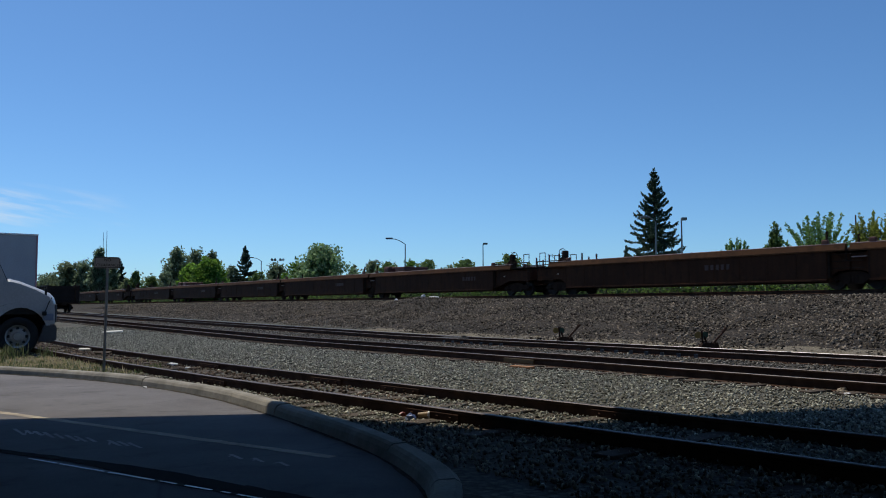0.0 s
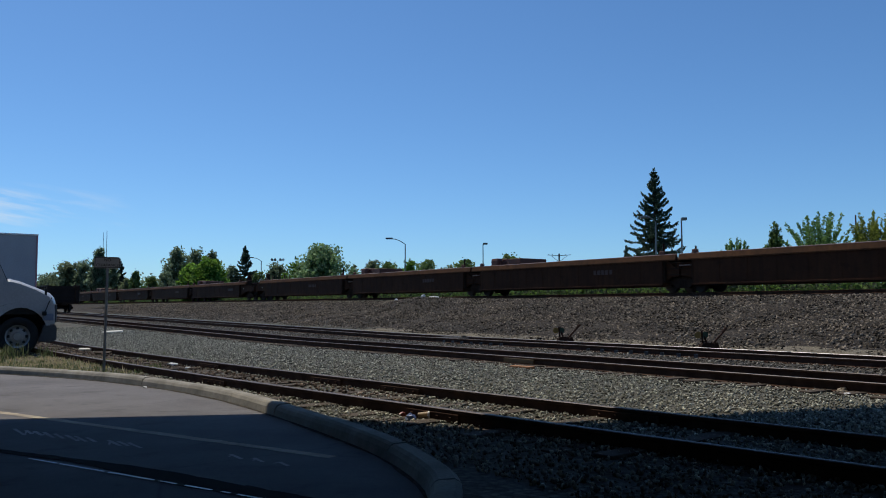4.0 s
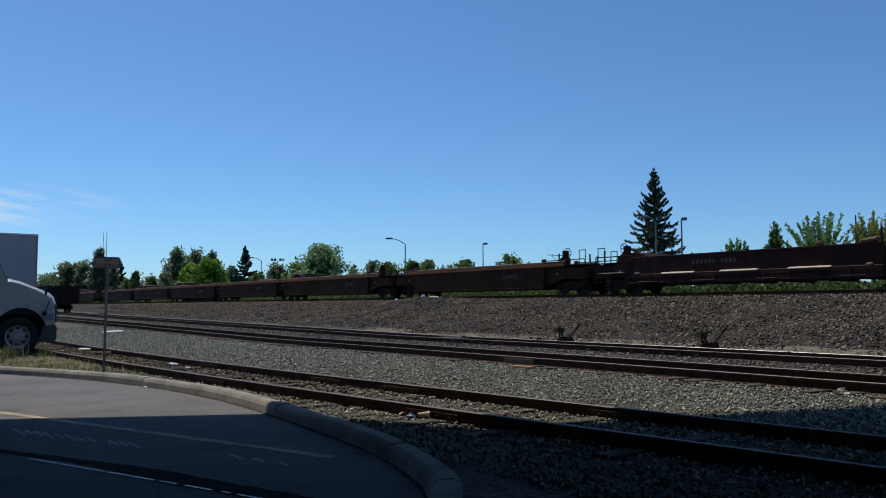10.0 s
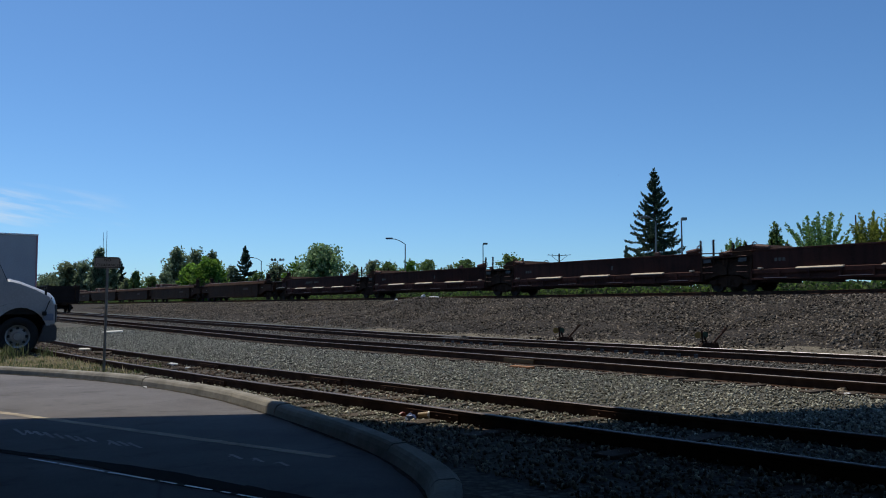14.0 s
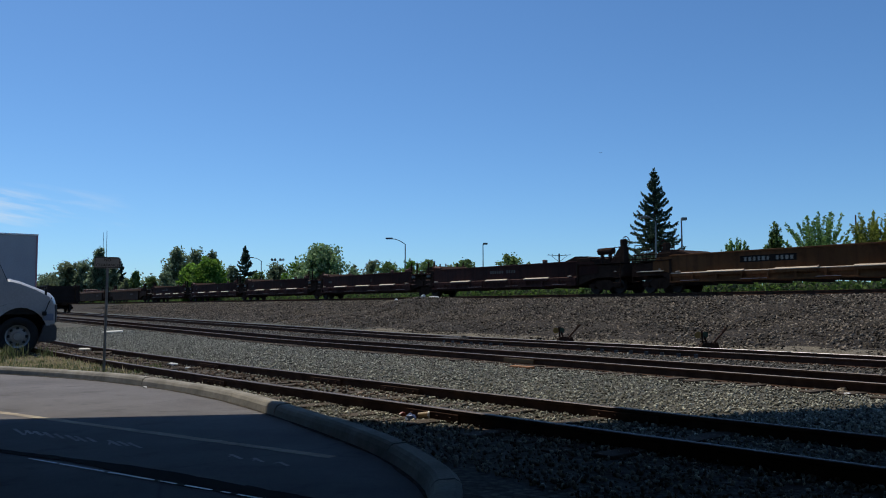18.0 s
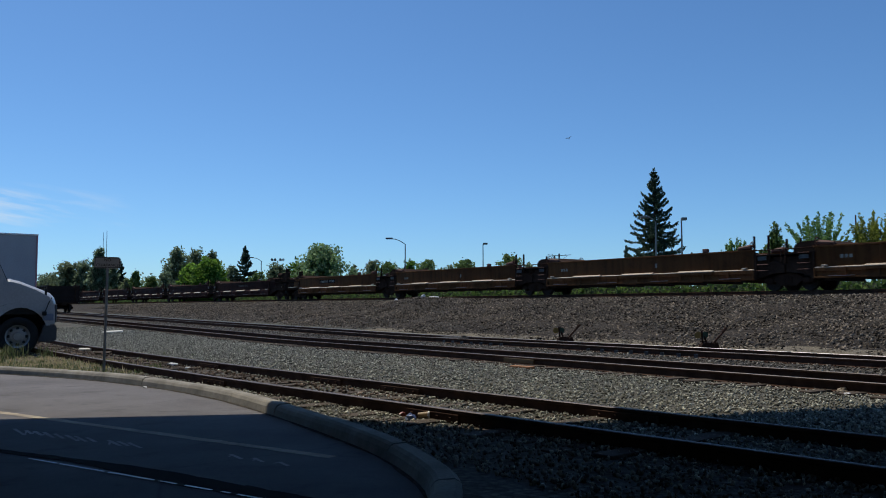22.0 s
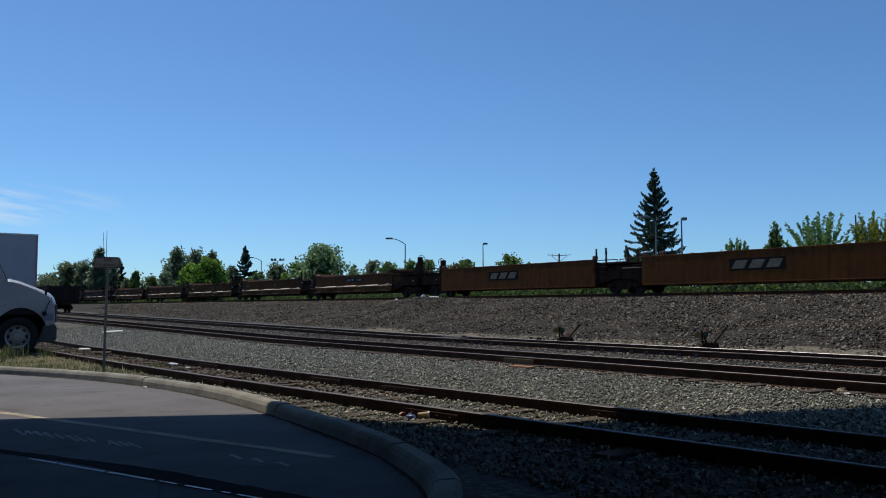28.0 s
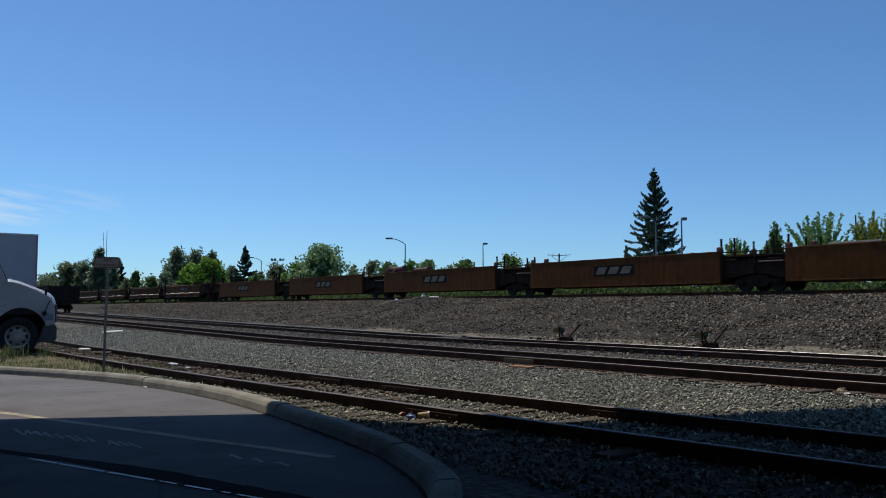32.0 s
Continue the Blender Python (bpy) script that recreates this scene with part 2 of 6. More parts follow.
def track(name, pts, label, head, tie_z, tie_span, rng, far_head=None):
    """Two rails, tie by tie, with joint bars; pts is the centre line at the height of the rails' foot."""
    t = thing(name, Matrix.Identity(4), label, "railway track", kind="structure")
    for u in (-0.7525, 0.7525):
        bm = bmesh.new()
        sweep(bm, offset_path(pts, u), RAIL_PROFILE, idx=RAIL_SLOTS)
        part("rail", bm, [RAIL_RUST, far_head if far_head and u > 0 else head], t)
    # ties
    bm = bmesh.new()
    box(bm, -1.3, 1.3, -0.11, 0.11, -0.16, 0.0, 0.012)
    tie0 = part("tie", bm, TIE_WOOD, t)
    me = tie0.data
    bpy.data.objects.remove(tie0)
    bm = bmesh.new()
    for sx in (-0.7525, 0.7525):
        box(bm, sx - 0.17, sx + 0.17, -0.09, 0.09, -0.002, 0.014)
        for k in (-0.1, 0.1):
            box(bm, sx + k - 0.012, sx + k + 0.012, -0.05, -0.03, 0.01, 0.05)
            box(bm, sx + k - 0.012, sx + k + 0.012, 0.03, 0.05, 0.01, 0.05)
    plate = part("tie_plate", bm, RAIL_RUST, t)
    pm = plate.data
    bpy.data.objects.remove(plate)
    dist, nxt = 0.0, tie_span[0]
    made = 0
    for a, b in zip(pts, pts[1:]):
        L = (b - a).length
        while nxt <= dist + L and nxt < tie_span[1]:
            c = a.lerp(b, (nxt - dist) / L)
            d = b - a
            rz = math.atan2(d.y, d.x) + math.pi / 2 + rng.uniform(-0.02, 0.02)
            o = new("tie", me)
            o.parent = t
            o.matrix_basis = Matrix.Translation(c + Vector((0, 0, tie_z + rng.uniform(-0.02, 0.012)))) @ Matrix.Rotation(rz, 4, "Z") @ Matrix.Translation((rng.uniform(-0.06, 0.06), 0, 0))
            if made < 150:
                o2 = new("tie_plate", pm)
                o2.parent = t
                o2.matrix_basis = Matrix.Translation(c + Vector((0, 0, -0.012))) @ Matrix.Rotation(rz, 4, "Z")
            made += 1
            nxt += 0.53 + rng.uniform(-0.03, 0.03)
        dist += L
    return t


def siding_path():
    """The curved siding, by its bearing along the way."""
    pts = []
    x, y, a = 3.44, 6.72, 41.5
    s = 0.0
    while s < 70:
        pts.append(Vector((x, y, 0)))
        step = 0.5
        a = 41.5 - 6.4 * smooth(0, 30, s)
        x -= math.sin(radians(a)) * step
        y += math.cos(radians(a)) * step
        s += step
    back = []
    x, y, a, s = 3.44, 6.72, 41.5, 0.0
    while s < 25:
        a = 41.5 + 0.25 * s
        x += math.sin(radians(a)) * 0.5
        y -= math.cos(radians(a)) * 0.5
        s += 0.5
        back.append(Vector((x, y, 0)))
    return back[::-1] + pts


def on_ground(pts, lift=0.0):
    return [Vector((v.x, v.y, ground_z(v.x, v.y) + lift)) for v in pts]


SIDING = on_ground(siding_path(), -0.035)
rng = random.Random(4)
track("siding_track", SIDING, "rusty rails of a siding on worn wooden ties", RAIL_HEAD_DULL, 0.04, (12, 75), rng)
YARD_QS = [-30 + i * 2.0 for i in range(0, 90)]
track("yard_track", on_ground([plan(M1_P, q) for q in YARD_QS]), "rusty yard track half sunk in gravel", RAIL_HEAD_DULL, 0.024, (15, 95), rng)
track("yard_track", on_ground([plan(M2_P, q) for q in YARD_QS]), "yard track with one polished rail head beside a stony bank", RAIL_HEAD_DULL, -0.03, (15, 95), rng, RAIL_HEAD)
track("main_track", [plan(MAIN_P, q, MAIN_RAIL_Z - 0.172) for q in [-60 + i * 4.0 for i in range(0, 170)]], "main railway track on top of the stony bank", RAIL_RUST, -0.01, (60, 170), rng)

# ---- parking lot, curb and paint ----
def thin_mat(name, stops, through_light=0.45):
    n = Nodes(name)
    c = n.ramp(n.add("ShaderNodeNewGeometry").outputs["Random Per Island"], stops)
    n.done(c, 0.85, 0, 0.25)
    tr = n.add("ShaderNodeBsdfTranslucent", Color=c)
    mx = n.add("ShaderNodeMixShader")
    mx.inputs[0].default_value = through_light
    n.t.links.new(n.bsdf.outputs[0], mx.inputs[1])
    n.t.links.new(tr.outputs[0], mx.inputs[2])
    n.t.links.new(mx.outputs[0], n.t.nodes["Material Output"].inputs["Surface"])
    return n.mat


GRASS_DRY = thin_mat("dry_grass_blades", [(0, (0.40, 0.32, 0.19)), (0.5, (0.58, 0.49, 0.31)), (0.7, (0.44, 0.39, 0.22)), (0.85, (0.26, 0.30, 0.13)), (1, (0.18, 0.25, 0.09))])
WEED_GREEN = thin_mat("weed_leaves", [(0, (0.07, 0.10, 0.04)), (0.6, (0.13, 0.16, 0.07)), (1, (0.24, 0.24, 0.12))])
LOT_Z = 0.02


def spline(ctrl, step):
    """Evenly spaced points on a smooth curve through a few control points."""
    out = []
    n = len(ctrl)
    for i in range(n - 1):
        p0, p1, p2, p3 = (Vector(ctrl[max(0, min(n - 1, i + k))]) for k in (-1, 0, 1, 2))
        m = max(2, int((p2 - p1).length / step))
        for j in range(m):
            t = j / m
            out.append(0.5 * (2 * p1 + (p2 - p0) * t + (2 * p0 - 5 * p1 + 4 * p2 - p3) * t * t + (3 * p1 - p0 - 3 * p2 + p3) * t ** 3))
    out.append(Vector(ctrl[-1]))
    return out


CURB = spline([(-34, 25.5, 0), (-20, 20.6, 0), (-12, 17.45, 0), (-8.35, 15.95, 0), (-5.55, 14.22, 0), (-3.1, 11.72, 0), (-1.12, 8.5, 0), (-0.2, 6.5, 0), (0.0, 5.0, 0), (-0.6, 3.0, 0), (-2.0, 1.0, 0), (-3.0, -3.6, 0)], 0.25)

# the lot's surface, a thick slab inside the curb
bm = bmesh.new()
rim = [Vector((v.x, v.y, LOT_Z)) for v in CURB] + [Vector((-34, -3.6, LOT_Z))]
top = bm.faces.new([bm.verts.new(v) for v in rim])
bmesh.ops.recalc_face_normals(bm, faces=[top])
if top.normal.z < 0:
    top.normal_flip()
r = bmesh.ops.extrude_face_region(bm, geom=[top])
bmesh.ops.translate(bm, verts=[v for v in r["geom"] if isinstance(v, bmesh.types.BMVert)], vec=(0, 0, 0.0))
for v in top.verts:
    v.co.z -= 0.12
tagged(part("pavement", bm, ASPHALT), "worn grey asphalt parking lot with faint paint", "pavement", kind="structure")

# curb, stone by stone with open joints
curb = thing("curb", Matrix.Identity(4), "weathered concrete curb bordering the parking lot", "curb", kind="structure")
CURB_PROFILE = [(-0.11, -0.1), (0.12, -0.1), (0.115, 0.03), (0.1, 0.1), (0.075, 0.135), (0.045, 0.152), (-0.06, 0.155), (-0.10, 0.13)]
cuts = list(range(0, len(CURB) - 1, 6))
for k, i in enumerate(cuts):
    seg = [v.copy() for v in CURB[i:i + 7]]
    if len(seg) < 3:
        continue
    d0, d1 = (seg[1] - seg[0]).normalized(), (seg[-1] - seg[-2]).normalized()
    seg[0] += d0 * 0.006
    seg[-1] -= d1 * 0.006
    lift = 0.006 * math.sin(k * 2.3)
    for v in seg:
        v.z += lift
    bm = bmesh.new()
    sweep(bm, seg, CURB_PROFILE)
    part("curb_stone", bm, CONCRETE, curb)
# thin dark strip that draws the crease between curb and asphalt
rng = random.Random(12)
bm = bmesh.new()
prev = None
for a, b in zip(offset_path(CURB, 0.105), offset_path(CURB, 0.15)):
    b = a.lerp(b, rng.uniform(0.45, 1.15))
    pair = [bm.verts.new((a.x, a.y, LOT_Z + 0.012)), bm.verts.new((b.x, b.y, LOT_Z + 0.003))]
    if prev:
        bm.faces.new((prev[0], prev[1], pair[1], pair[0]))
    prev = pair
bmesh.ops.recalc_face_normals(bm, faces=bm.faces[:])
tagged(part("crease_strip", bm, TRACK_DIRT), "dark uneven strip along the foot of the curb", "dirt", kind="stuff")


def strip(bm, a, b, w, z, jag=None):
    a, b = Vector(a), Vector(b)
    d = (b - a).normalized()
    s = Vector((d.y, -d.x)) * w / 2
    n = max(1, int((b - a).length / 0.12))
    prev = None
    for i in range(n + 1):
        c = a.lerp(b, i / n)
        j0 = jag.uniform(-0.1, 0.1) * w if jag else 0
        j1 = jag.uniform(-0.1, 0.1) * w if jag else 0
        pair = [bm.verts.new((c.x + s.x + d.y * j0, c.y + s.y - d.x * j0, z)), bm.verts.new((c.x - s.x + d.y * j1, c.y - s.y - d.x * j1, z))]
        if prev:
            bm.faces.new((prev[0], pair[0], pair[1], prev[1]))
        prev = pair


rng = random.Random(11)
bm = bmesh.new()
strip(bm, (-9.6, 13.07), (-0.9, 7.06), 0.115, LOT_Z + 0.004, rng)
bmesh.ops.recalc_face_normals(bm, faces=bm.faces[:])
tagged(part("lane_marking", bm, YELLOW_LINE), "faded yellow painted line on the asphalt", "road marking", kind="structure")
# a broad tar seam that widens along its way
bm = bmesh.new()
UP = spline([(-5.6, 8.55, 0), (-3.92, 7.5, 0), (-2.36, 6.64, 0), (-1.09, 5.75, 0), (-0.45, 5.28, 0)], 0.12)
LOW = spline([(-5.55, 8.42, 0), (-3.83, 7.31, 0), (-2.95, 6.82, 0), (-1.95, 6.03, 0), (-1.03, 5.42, 0), (-0.5, 5.02, 0)], 0.12)
prev = None
for k in range(60):
    a, b = UP[k * (len(UP) - 1) // 59], LOW[k * (len(LOW) - 1) // 59]
    pair = [bm.verts.new((a.x + rng.uniform(-0.012, 0.012), a.y + rng.uniform(-0.012, 0.012), LOT_Z + 0.004)), bm.verts.new((b.x, b.y + rng.uniform(-0.008, 0.008), LOT_Z + 0.004))]
    if prev:
        bm.faces.new((prev[0], prev[1], pair[1], pair[0]))
    prev = pair
bmesh.ops.recalc_face_normals(bm, faces=bm.faces[:])
tagged(part("tar_seam", bm, TAR), "dark tar-filled seam across the asphalt", "road marking", kind="structure")
bm = bmesh.new()
for a0, a1 in ((0.0, 0.13), (0.14, 0.33), (0.345, 0.52), (0.54, 0.6), (0.63, 0.72), (0.75, 0.78), (0.80, 1.0)):
    A, B = Vector((-3.36, 6.98)), Vector((-0.85, 5.33))
    strip(bm, A.lerp(B, a0), A.lerp(B, a1), 0.025, LOT_Z + 0.006, rng)
tagged(part("edge_line", bm, EDGE_PAINT), "thin broken white line along a tar seam", "road marking", kind="structure")
# worn lettering that can no longer be read: rows of slanting zigzag strokes
bm = bmesh.new()
for A, B, drop, count in (((-4.32, 8.66), (-2.7, 7.7), (0.29, -0.39), 13), ((-1.91, 7.29), (-1.32, 6.84), (0.16, -0.25), 6)):
    A, B, drop = Vector(A), Vector(B), Vector(drop)
    foot = None
    for i in range(count):
        c = A.lerp(B, (i + rng.uniform(-0.2, 0.2)) / (count - 1))
        d = drop * (1 - 0.022 * i) * rng.uniform(0.7, 1.1)
        if foot and rng.random() < 0.3:
            strip(bm, foot, c + d * rng.uniform(0.0, 0.3), 0.018, LOT_Z + 0.0065, rng)
        if rng.random() < 0.9:
            strip(bm, c, c + d, 0.034, LOT_Z + 0.005, rng)
        foot = c + d
bmesh.ops.recalc_face_normals(bm, faces=bm.faces[:])
tagged(part("painted_lettering", bm, LINE_PAINT), "worn white painted lettering on the asphalt", "road marking", kind="structure")

# ---- unseen roof and walls, added to shade the near ground ----
WALL_METAL = mottled("wall_metal", (0.20, 0.165, 0.13), (0.26, 0.215, 0.17), 1.0, 20, 0.6, 0, 0.15, 0.004)
ROOF_METAL = mottled("roof_metal", (0.06, 0.048, 0.038), (0.085, 0.068, 0.055), 1.0, 20, 0.7, 0, 0.15, 0.004)
ROOF_Z = 6.6
sx, sy = -sun_dir.x / sun_dir.z * ROOF_Z, sun_dir.y / sun_dir.z * ROOF_Z
# wanted shadow edge on the ground, projected up to the unseen roof
outline = [(-30, 5.2), (-1.9, 9.92), (0.42, 8.88), (5.9, 11.05), (8.5, 11.0), (8.5, -14), (-30, -14)]
bm = bmesh.new()
lo = [bm.verts.new((x - sx, y + sy, ROOF_Z)) for x, y in outline]
hi = [bm.verts.new((x - sx, y + sy, ROOF_Z + 0.35)) for x, y in outline]
bm.faces.new(lo[::-1])
bm.faces.new(hi)
for i in range(len(lo)):
    j = (i + 1) % len(lo)
    bm.faces.new((lo[i], lo[j], hi[j], hi[i]))
bmesh.ops.recalc_face_normals(bm, faces=bm.faces[:])
tagged(part("shade_roof", bm, ROOF_METAL), "unseen dark brown flat roof added to shade the near ground", "roof", kind="structure")
bm = bmesh.new()
box(bm, -33, 5.29, -4.2, -4.0, 0.0, ROOF_Z - 0.01)
for i in range(0, 95):
    box(bm, -33 + i * 0.4, -33 + i * 0.4 + 0.06, -4.0, -3.96, 0.0, ROOF_Z - 0.02)
tagged(part("wall_south", bm, WALL_METAL), "unseen tan ribbed metal wall added to hold the shading roof", "wall", kind="structure")
bm = bmesh.new()
for x in (5.3,):
    box(bm, x, x + 0.2, -9.8, 2.4, 0.0, ROOF_Z - 0.01)
tagged(part("wall_east", bm, WALL_METAL), "unseen tan metal wall added to block skylight", "wall", kind="structure")
# unseen wall left of the view, added to darken the near shade
bm = bmesh.new()
box(bm, -7.7, -7.5, -3.95, 11.6, 0.0, ROOF_Z - 0.01)
for i in range(38):
    box(bm, -7.5, -7.46, -3.9 + i * 0.4, -3.84 + i * 0.4, 0.0, ROOF_Z - 0.02)
tagged(part("wall_west", bm, WALL_METAL), "unseen tan ribbed metal wall added to block skylight from the left", "wall", kind="structure")
# unseen wall along the far side of the siding, added to cut skylight
bm = bmesh.new()
box(bm, 0.0, 16.0, -0.2, 0.0, 0.0, ROOF_Z - 0.01)
for i in range(40):
    box(bm, i * 0.4, i * 0.4 + 0.06, -0.24, -0.2, 0.0, ROOF_Z - 0.02)
skylight_wall = part("wall_north", bm, WALL_METAL)
skylight_wall.matrix_world = pose(5.2, 8.9, 0, 0, 0, -48.5)
tagged(skylight_wall, "unseen tan ribbed metal wall added to block skylight from the right", "wall", kind="structure")


# ---- loose stones ----
CURB_XY = np.array([(v.x, v.y) for v in CURB])
CURB_DIR = np.roll(CURB_XY, -1, 0) - np.roll(CURB_XY, 1, 0)


def lot_mask(xy):
    """True on the asphalt side of the curb, for many points at once."""
    out = np.zeros(len(xy), bool)
    for i in range(0, len(xy), 4000):
        c = xy[i:i + 4000]
        d = c[:, None, :] - CURB_XY[None]
        near = np.argmin(np.sum(d * d, 2), 1)
        dv = d[np.arange(len(c)), near]
        t = CURB_DIR[near]
        side = t[:, 0] * dv[:, 1] - t[:, 1] * dv[:, 0]
        out[i:i + 4000] = (side < 0) | (np.sum(dv * dv, 1) < 0.03)
    return out & (xy[:, 1] < 26) & (xy[:, 1] > -4)


def in_lot(x, y):
    return bool(lot_mask(np.array([(x, y)]))[0])



def stones(name, spots, sizes, material, label, seed):
    """Many small angular stones in one mesh."""
    rs = np.random.RandomState(seed)
    n = len(spots)
    base = np.array([(1, 0, 0), (-1, 0, 0), (0, 1, 0), (0, -1, 0), (0, 0, 1), (0, 0, -1)], float)
    tri = np.array([(0, 2, 4), (2, 1, 4), (1, 3, 4), (3, 0, 4), (2, 0, 5), (1, 2, 5), (3, 1, 5), (0, 3, 5)])
    v = np.repeat(base[None], n, 0) * (0.8 + 0.4 * rs.rand(n, 6, 1)) + 0.3 * (rs.rand(n, 6, 3) - 0.5)
    v *= np.stack([np.ones(n), 0.6 + 0.4 * rs.rand(n), 0.45 + 0.35 * rs.rand(n)], 1)[:, None, :]
    q = rs.randn(n, 4)
    q /= np.linalg.norm(q, axis=1)[:, None]
    w, x, y, z = q.T
    R = np.stack([1 - 2 * (y * y + z * z), 2 * (x * y - z * w), 2 * (x * z + y * w), 2 * (x * y + z * w), 1 - 2 * (x * x + z * z), 2 * (y * z - x * w), 2 * (x * z - y * w), 2 * (y * z + x * w), 1 - 2 * (x * x + y * y)], 1).reshape(n, 3, 3)
    v = np.einsum("nij,nkj->nki", R, v) * np.asarray(sizes)[:, None, None] + np.asarray(spots)[:, None, :]
    f = (tri[None] + 6 * np.arange(n)[:, None, None]).reshape(-1, 3)
    me = bpy.data.meshes.new(name)
    me.vertices.add(n * 6)
    me.vertices.foreach_set("co", v.reshape(-1))
    me.loops.add(len(f) * 3)
    me.loops.foreach_set("vertex_index", f.reshape(-1).astype(np.int32))
    me.polygons.add(len(f))
    me.polygons.foreach_set("loop_start", np.arange(0, len(f) * 3, 3, dtype=np.int32))
    me.update(calc_edges=True)
    me.materials.append(material)
    return tagged(new(name, me), label, "gravel", kind="stuff")


def scatter(count, p0, p1, q0, q1, seed, power=1.0):
    rs = np.random.RandomState(seed)
    ab = rs.rand(count, 2)
    p, q = p0 + (p1 - p0) * ab[:, 0], q0 + (q1 - q0) * ab[:, 1] ** power
    x, y = ACROSS.x * p + ALONG.x * q, ACROSS.y * p + ALONG.y * q
    keep = ~lot_mask(np.stack([x, y], 1))
    # dirt, not stone, fills the far part of the siding between its rails
    for c in SIDING[66:150]:
        keep &= (x - c.x) ** 2 + (y - c.y) ** 2 > 0.42
    return [(a, b, ground_z(a, b) + 0.004) for a, b in zip(x[keep], y[keep])]


rs = np.random.RandomState(2)
sp = scatter(98000, 4.0, 11.9, -4, 50, 1, 1.6)
stones("ballast", sp, 0.012 + 0.022 * rs.rand(len(sp)) ** 1.7, STONE, "loose grey and tan crushed stone between tracks", 3)
sp = scatter(56000, 11.7, 20.2, -6, 58, 5, 1.4)
stones("ballast", sp, 0.016 + 0.03 * rs.rand(len(sp)) ** 1.7, TRACK_STONE, "loose dusty brown-grey stone round the yard tracks", 6)
sp = scatter(36000, 22.3, 27.5, -8, 100, 7, 1.7) + scatter(68000, 26.0, 33.2, -8, 120, 9, 1.7)
stones("bank_stones", sp, 0.022 + 0.06 * rs.rand(len(sp)) ** 2.1, BANK_STONE, "rough brown stone covering the railway bank", 8)


# brown chips, bark and rusty dirt between the siding's rails
rs = np.random.RandomState(31)
sp = []
for i in range(5000):
    k = int(62 + 80 * rs.rand())
    a, b = SIDING[k], SIDING[k + 1]
    d = (b - a).normalized()
    v = a.lerp(b, rs.rand()) + Vector((d.y, -d.x, 0)) * rs.uniform(-0.66, 0.66)
    sp.append((v.x, v.y, ground_z(v.x, v.y) + 0.015 * rs.rand()))
stones("bark_chips", sp, 0.012 + 0.04 * rs.rand(len(sp)) ** 2.5, CHIP, "brown bark chips and rusty dirt between rails", 32)


# ---- grass and weeds behind the curb ----
def blades(name, spots, heights, material, label, seed, lean=0.5, width=0.006):
    rs = np.random.RandomState(seed)
    verts, faces = [], []
    for (x, y, z), h in zip(spots, heights):
        a = rs.rand() * 6.283
        w = width * (0.7 + 0.8 * rs.rand())
        lx, ly = math.cos(a) * lean * h * rs.rand(), math.sin(a) * lean * h * rs.rand()
        cx, cy = math.cos(a + 1.57) * w, math.sin(a + 1.57) * w
        i = len(verts)
        verts += [(x - cx, y - cy, z), (x + cx, y + cy, z), (x + lx * 0.4 + cx * 0.7, y + ly * 0.4 + cy * 0.7, z + h * 0.6), (x + lx * 0.4 - cx * 0.7, y + ly * 0.4 - cy * 0.7, z + h * 0.6), (x + lx, y + ly, z + h)]
        faces += [(i, i + 1, i + 2, i + 3), (i + 3, i + 2, i + 4)]
    ob = mesh_from(name, verts, faces, material)
    return tagged(ob, label, "grass", kind="stuff")


rg = random.Random(21)
spots, hs = [], []
while len(spots) < 22000:
    i = rg.randrange(86, 134)
    c = CURB[min(i, len(CURB) - 2)]
    d = (CURB[min(i + 1, len(CURB) - 1)] - CURB[i - 1]).normalized()
    off = Vector((-d.y, d.x, 0))
    u = 0.16 + rg.random() ** 1.2 * 4.2
    v = c + off * u + d * rg.uniform(-0.3, 0.3)
    if v.x > -5.6 or v.x > -6.8 and rg.random() < 0.75 or v.x < -16:
        continue
    if v.x * ACROSS.x + v.y * ACROSS.y > 5.2 - 0.06 * max(0, v.y - 20) and rg.random() < 0.9:
        continue
    if noise.noise((v.x * 0.9, v.y * 0.9, 3)) < -0.25 and rg.random() < 0.7:
        continue
    spots.append((v.x, v.y, -0.01))
    hs.append(rg.uniform(0.015, 0.065) * (2.2 if rg.random() < 0.07 else 1))
blades("dry_grass", spots, hs, GRASS_DRY, "patchy dry yellow grass behind the curb", 22, 0.7, 0.007)
spots, hs = [], []
for _ in range(55):
    bx, by = rg.uniform(-11.5, -6.3), 0
    i = min(range(len(CURB)), key=lambda k: abs(CURB[k].x - bx))
    d = (CURB[i + 1] - CURB[i - 1]).normalized()
    b = CURB[i] + Vector((-d.y, d.x, 0)) * (0.2 + rg.random() * 2.6)
    for _ in range(26):
        spots.append((b.x + rg.gauss(0, 0.1), b.y + rg.gauss(0, 0.1), 0))
        hs.append(rg.uniform(0.035, 0.10))
for _ in range(16):
    b = Vector((rg.uniform(-12.2, -9.8), rg.uniform(19.0, 21.6), 0))
    for _ in range(30):
        spots.append((b.x + rg.gauss(0, 0.12), b.y + rg.gauss(0, 0.12), 0))
        hs.append(rg.uniform(0.15, 0.42))
for _ in range(18):
    q = rg.uniform(4, 34)
    b = plan(rg.uniform(4.8, 8.0), q + 6)
    if in_lot(b.x, b.y):
        continue
    for _ in range(7):
        spots.append((b.x + rg.gauss(0, 0.06), b.y + rg.gauss(0, 0.06), 0))
        hs.append(rg.uniform(0.03, 0.08))
blades("weeds", spots, hs, WEED_GREEN, "green weeds sprouting beside the curb and siding", 23, 1.0, 0.009)

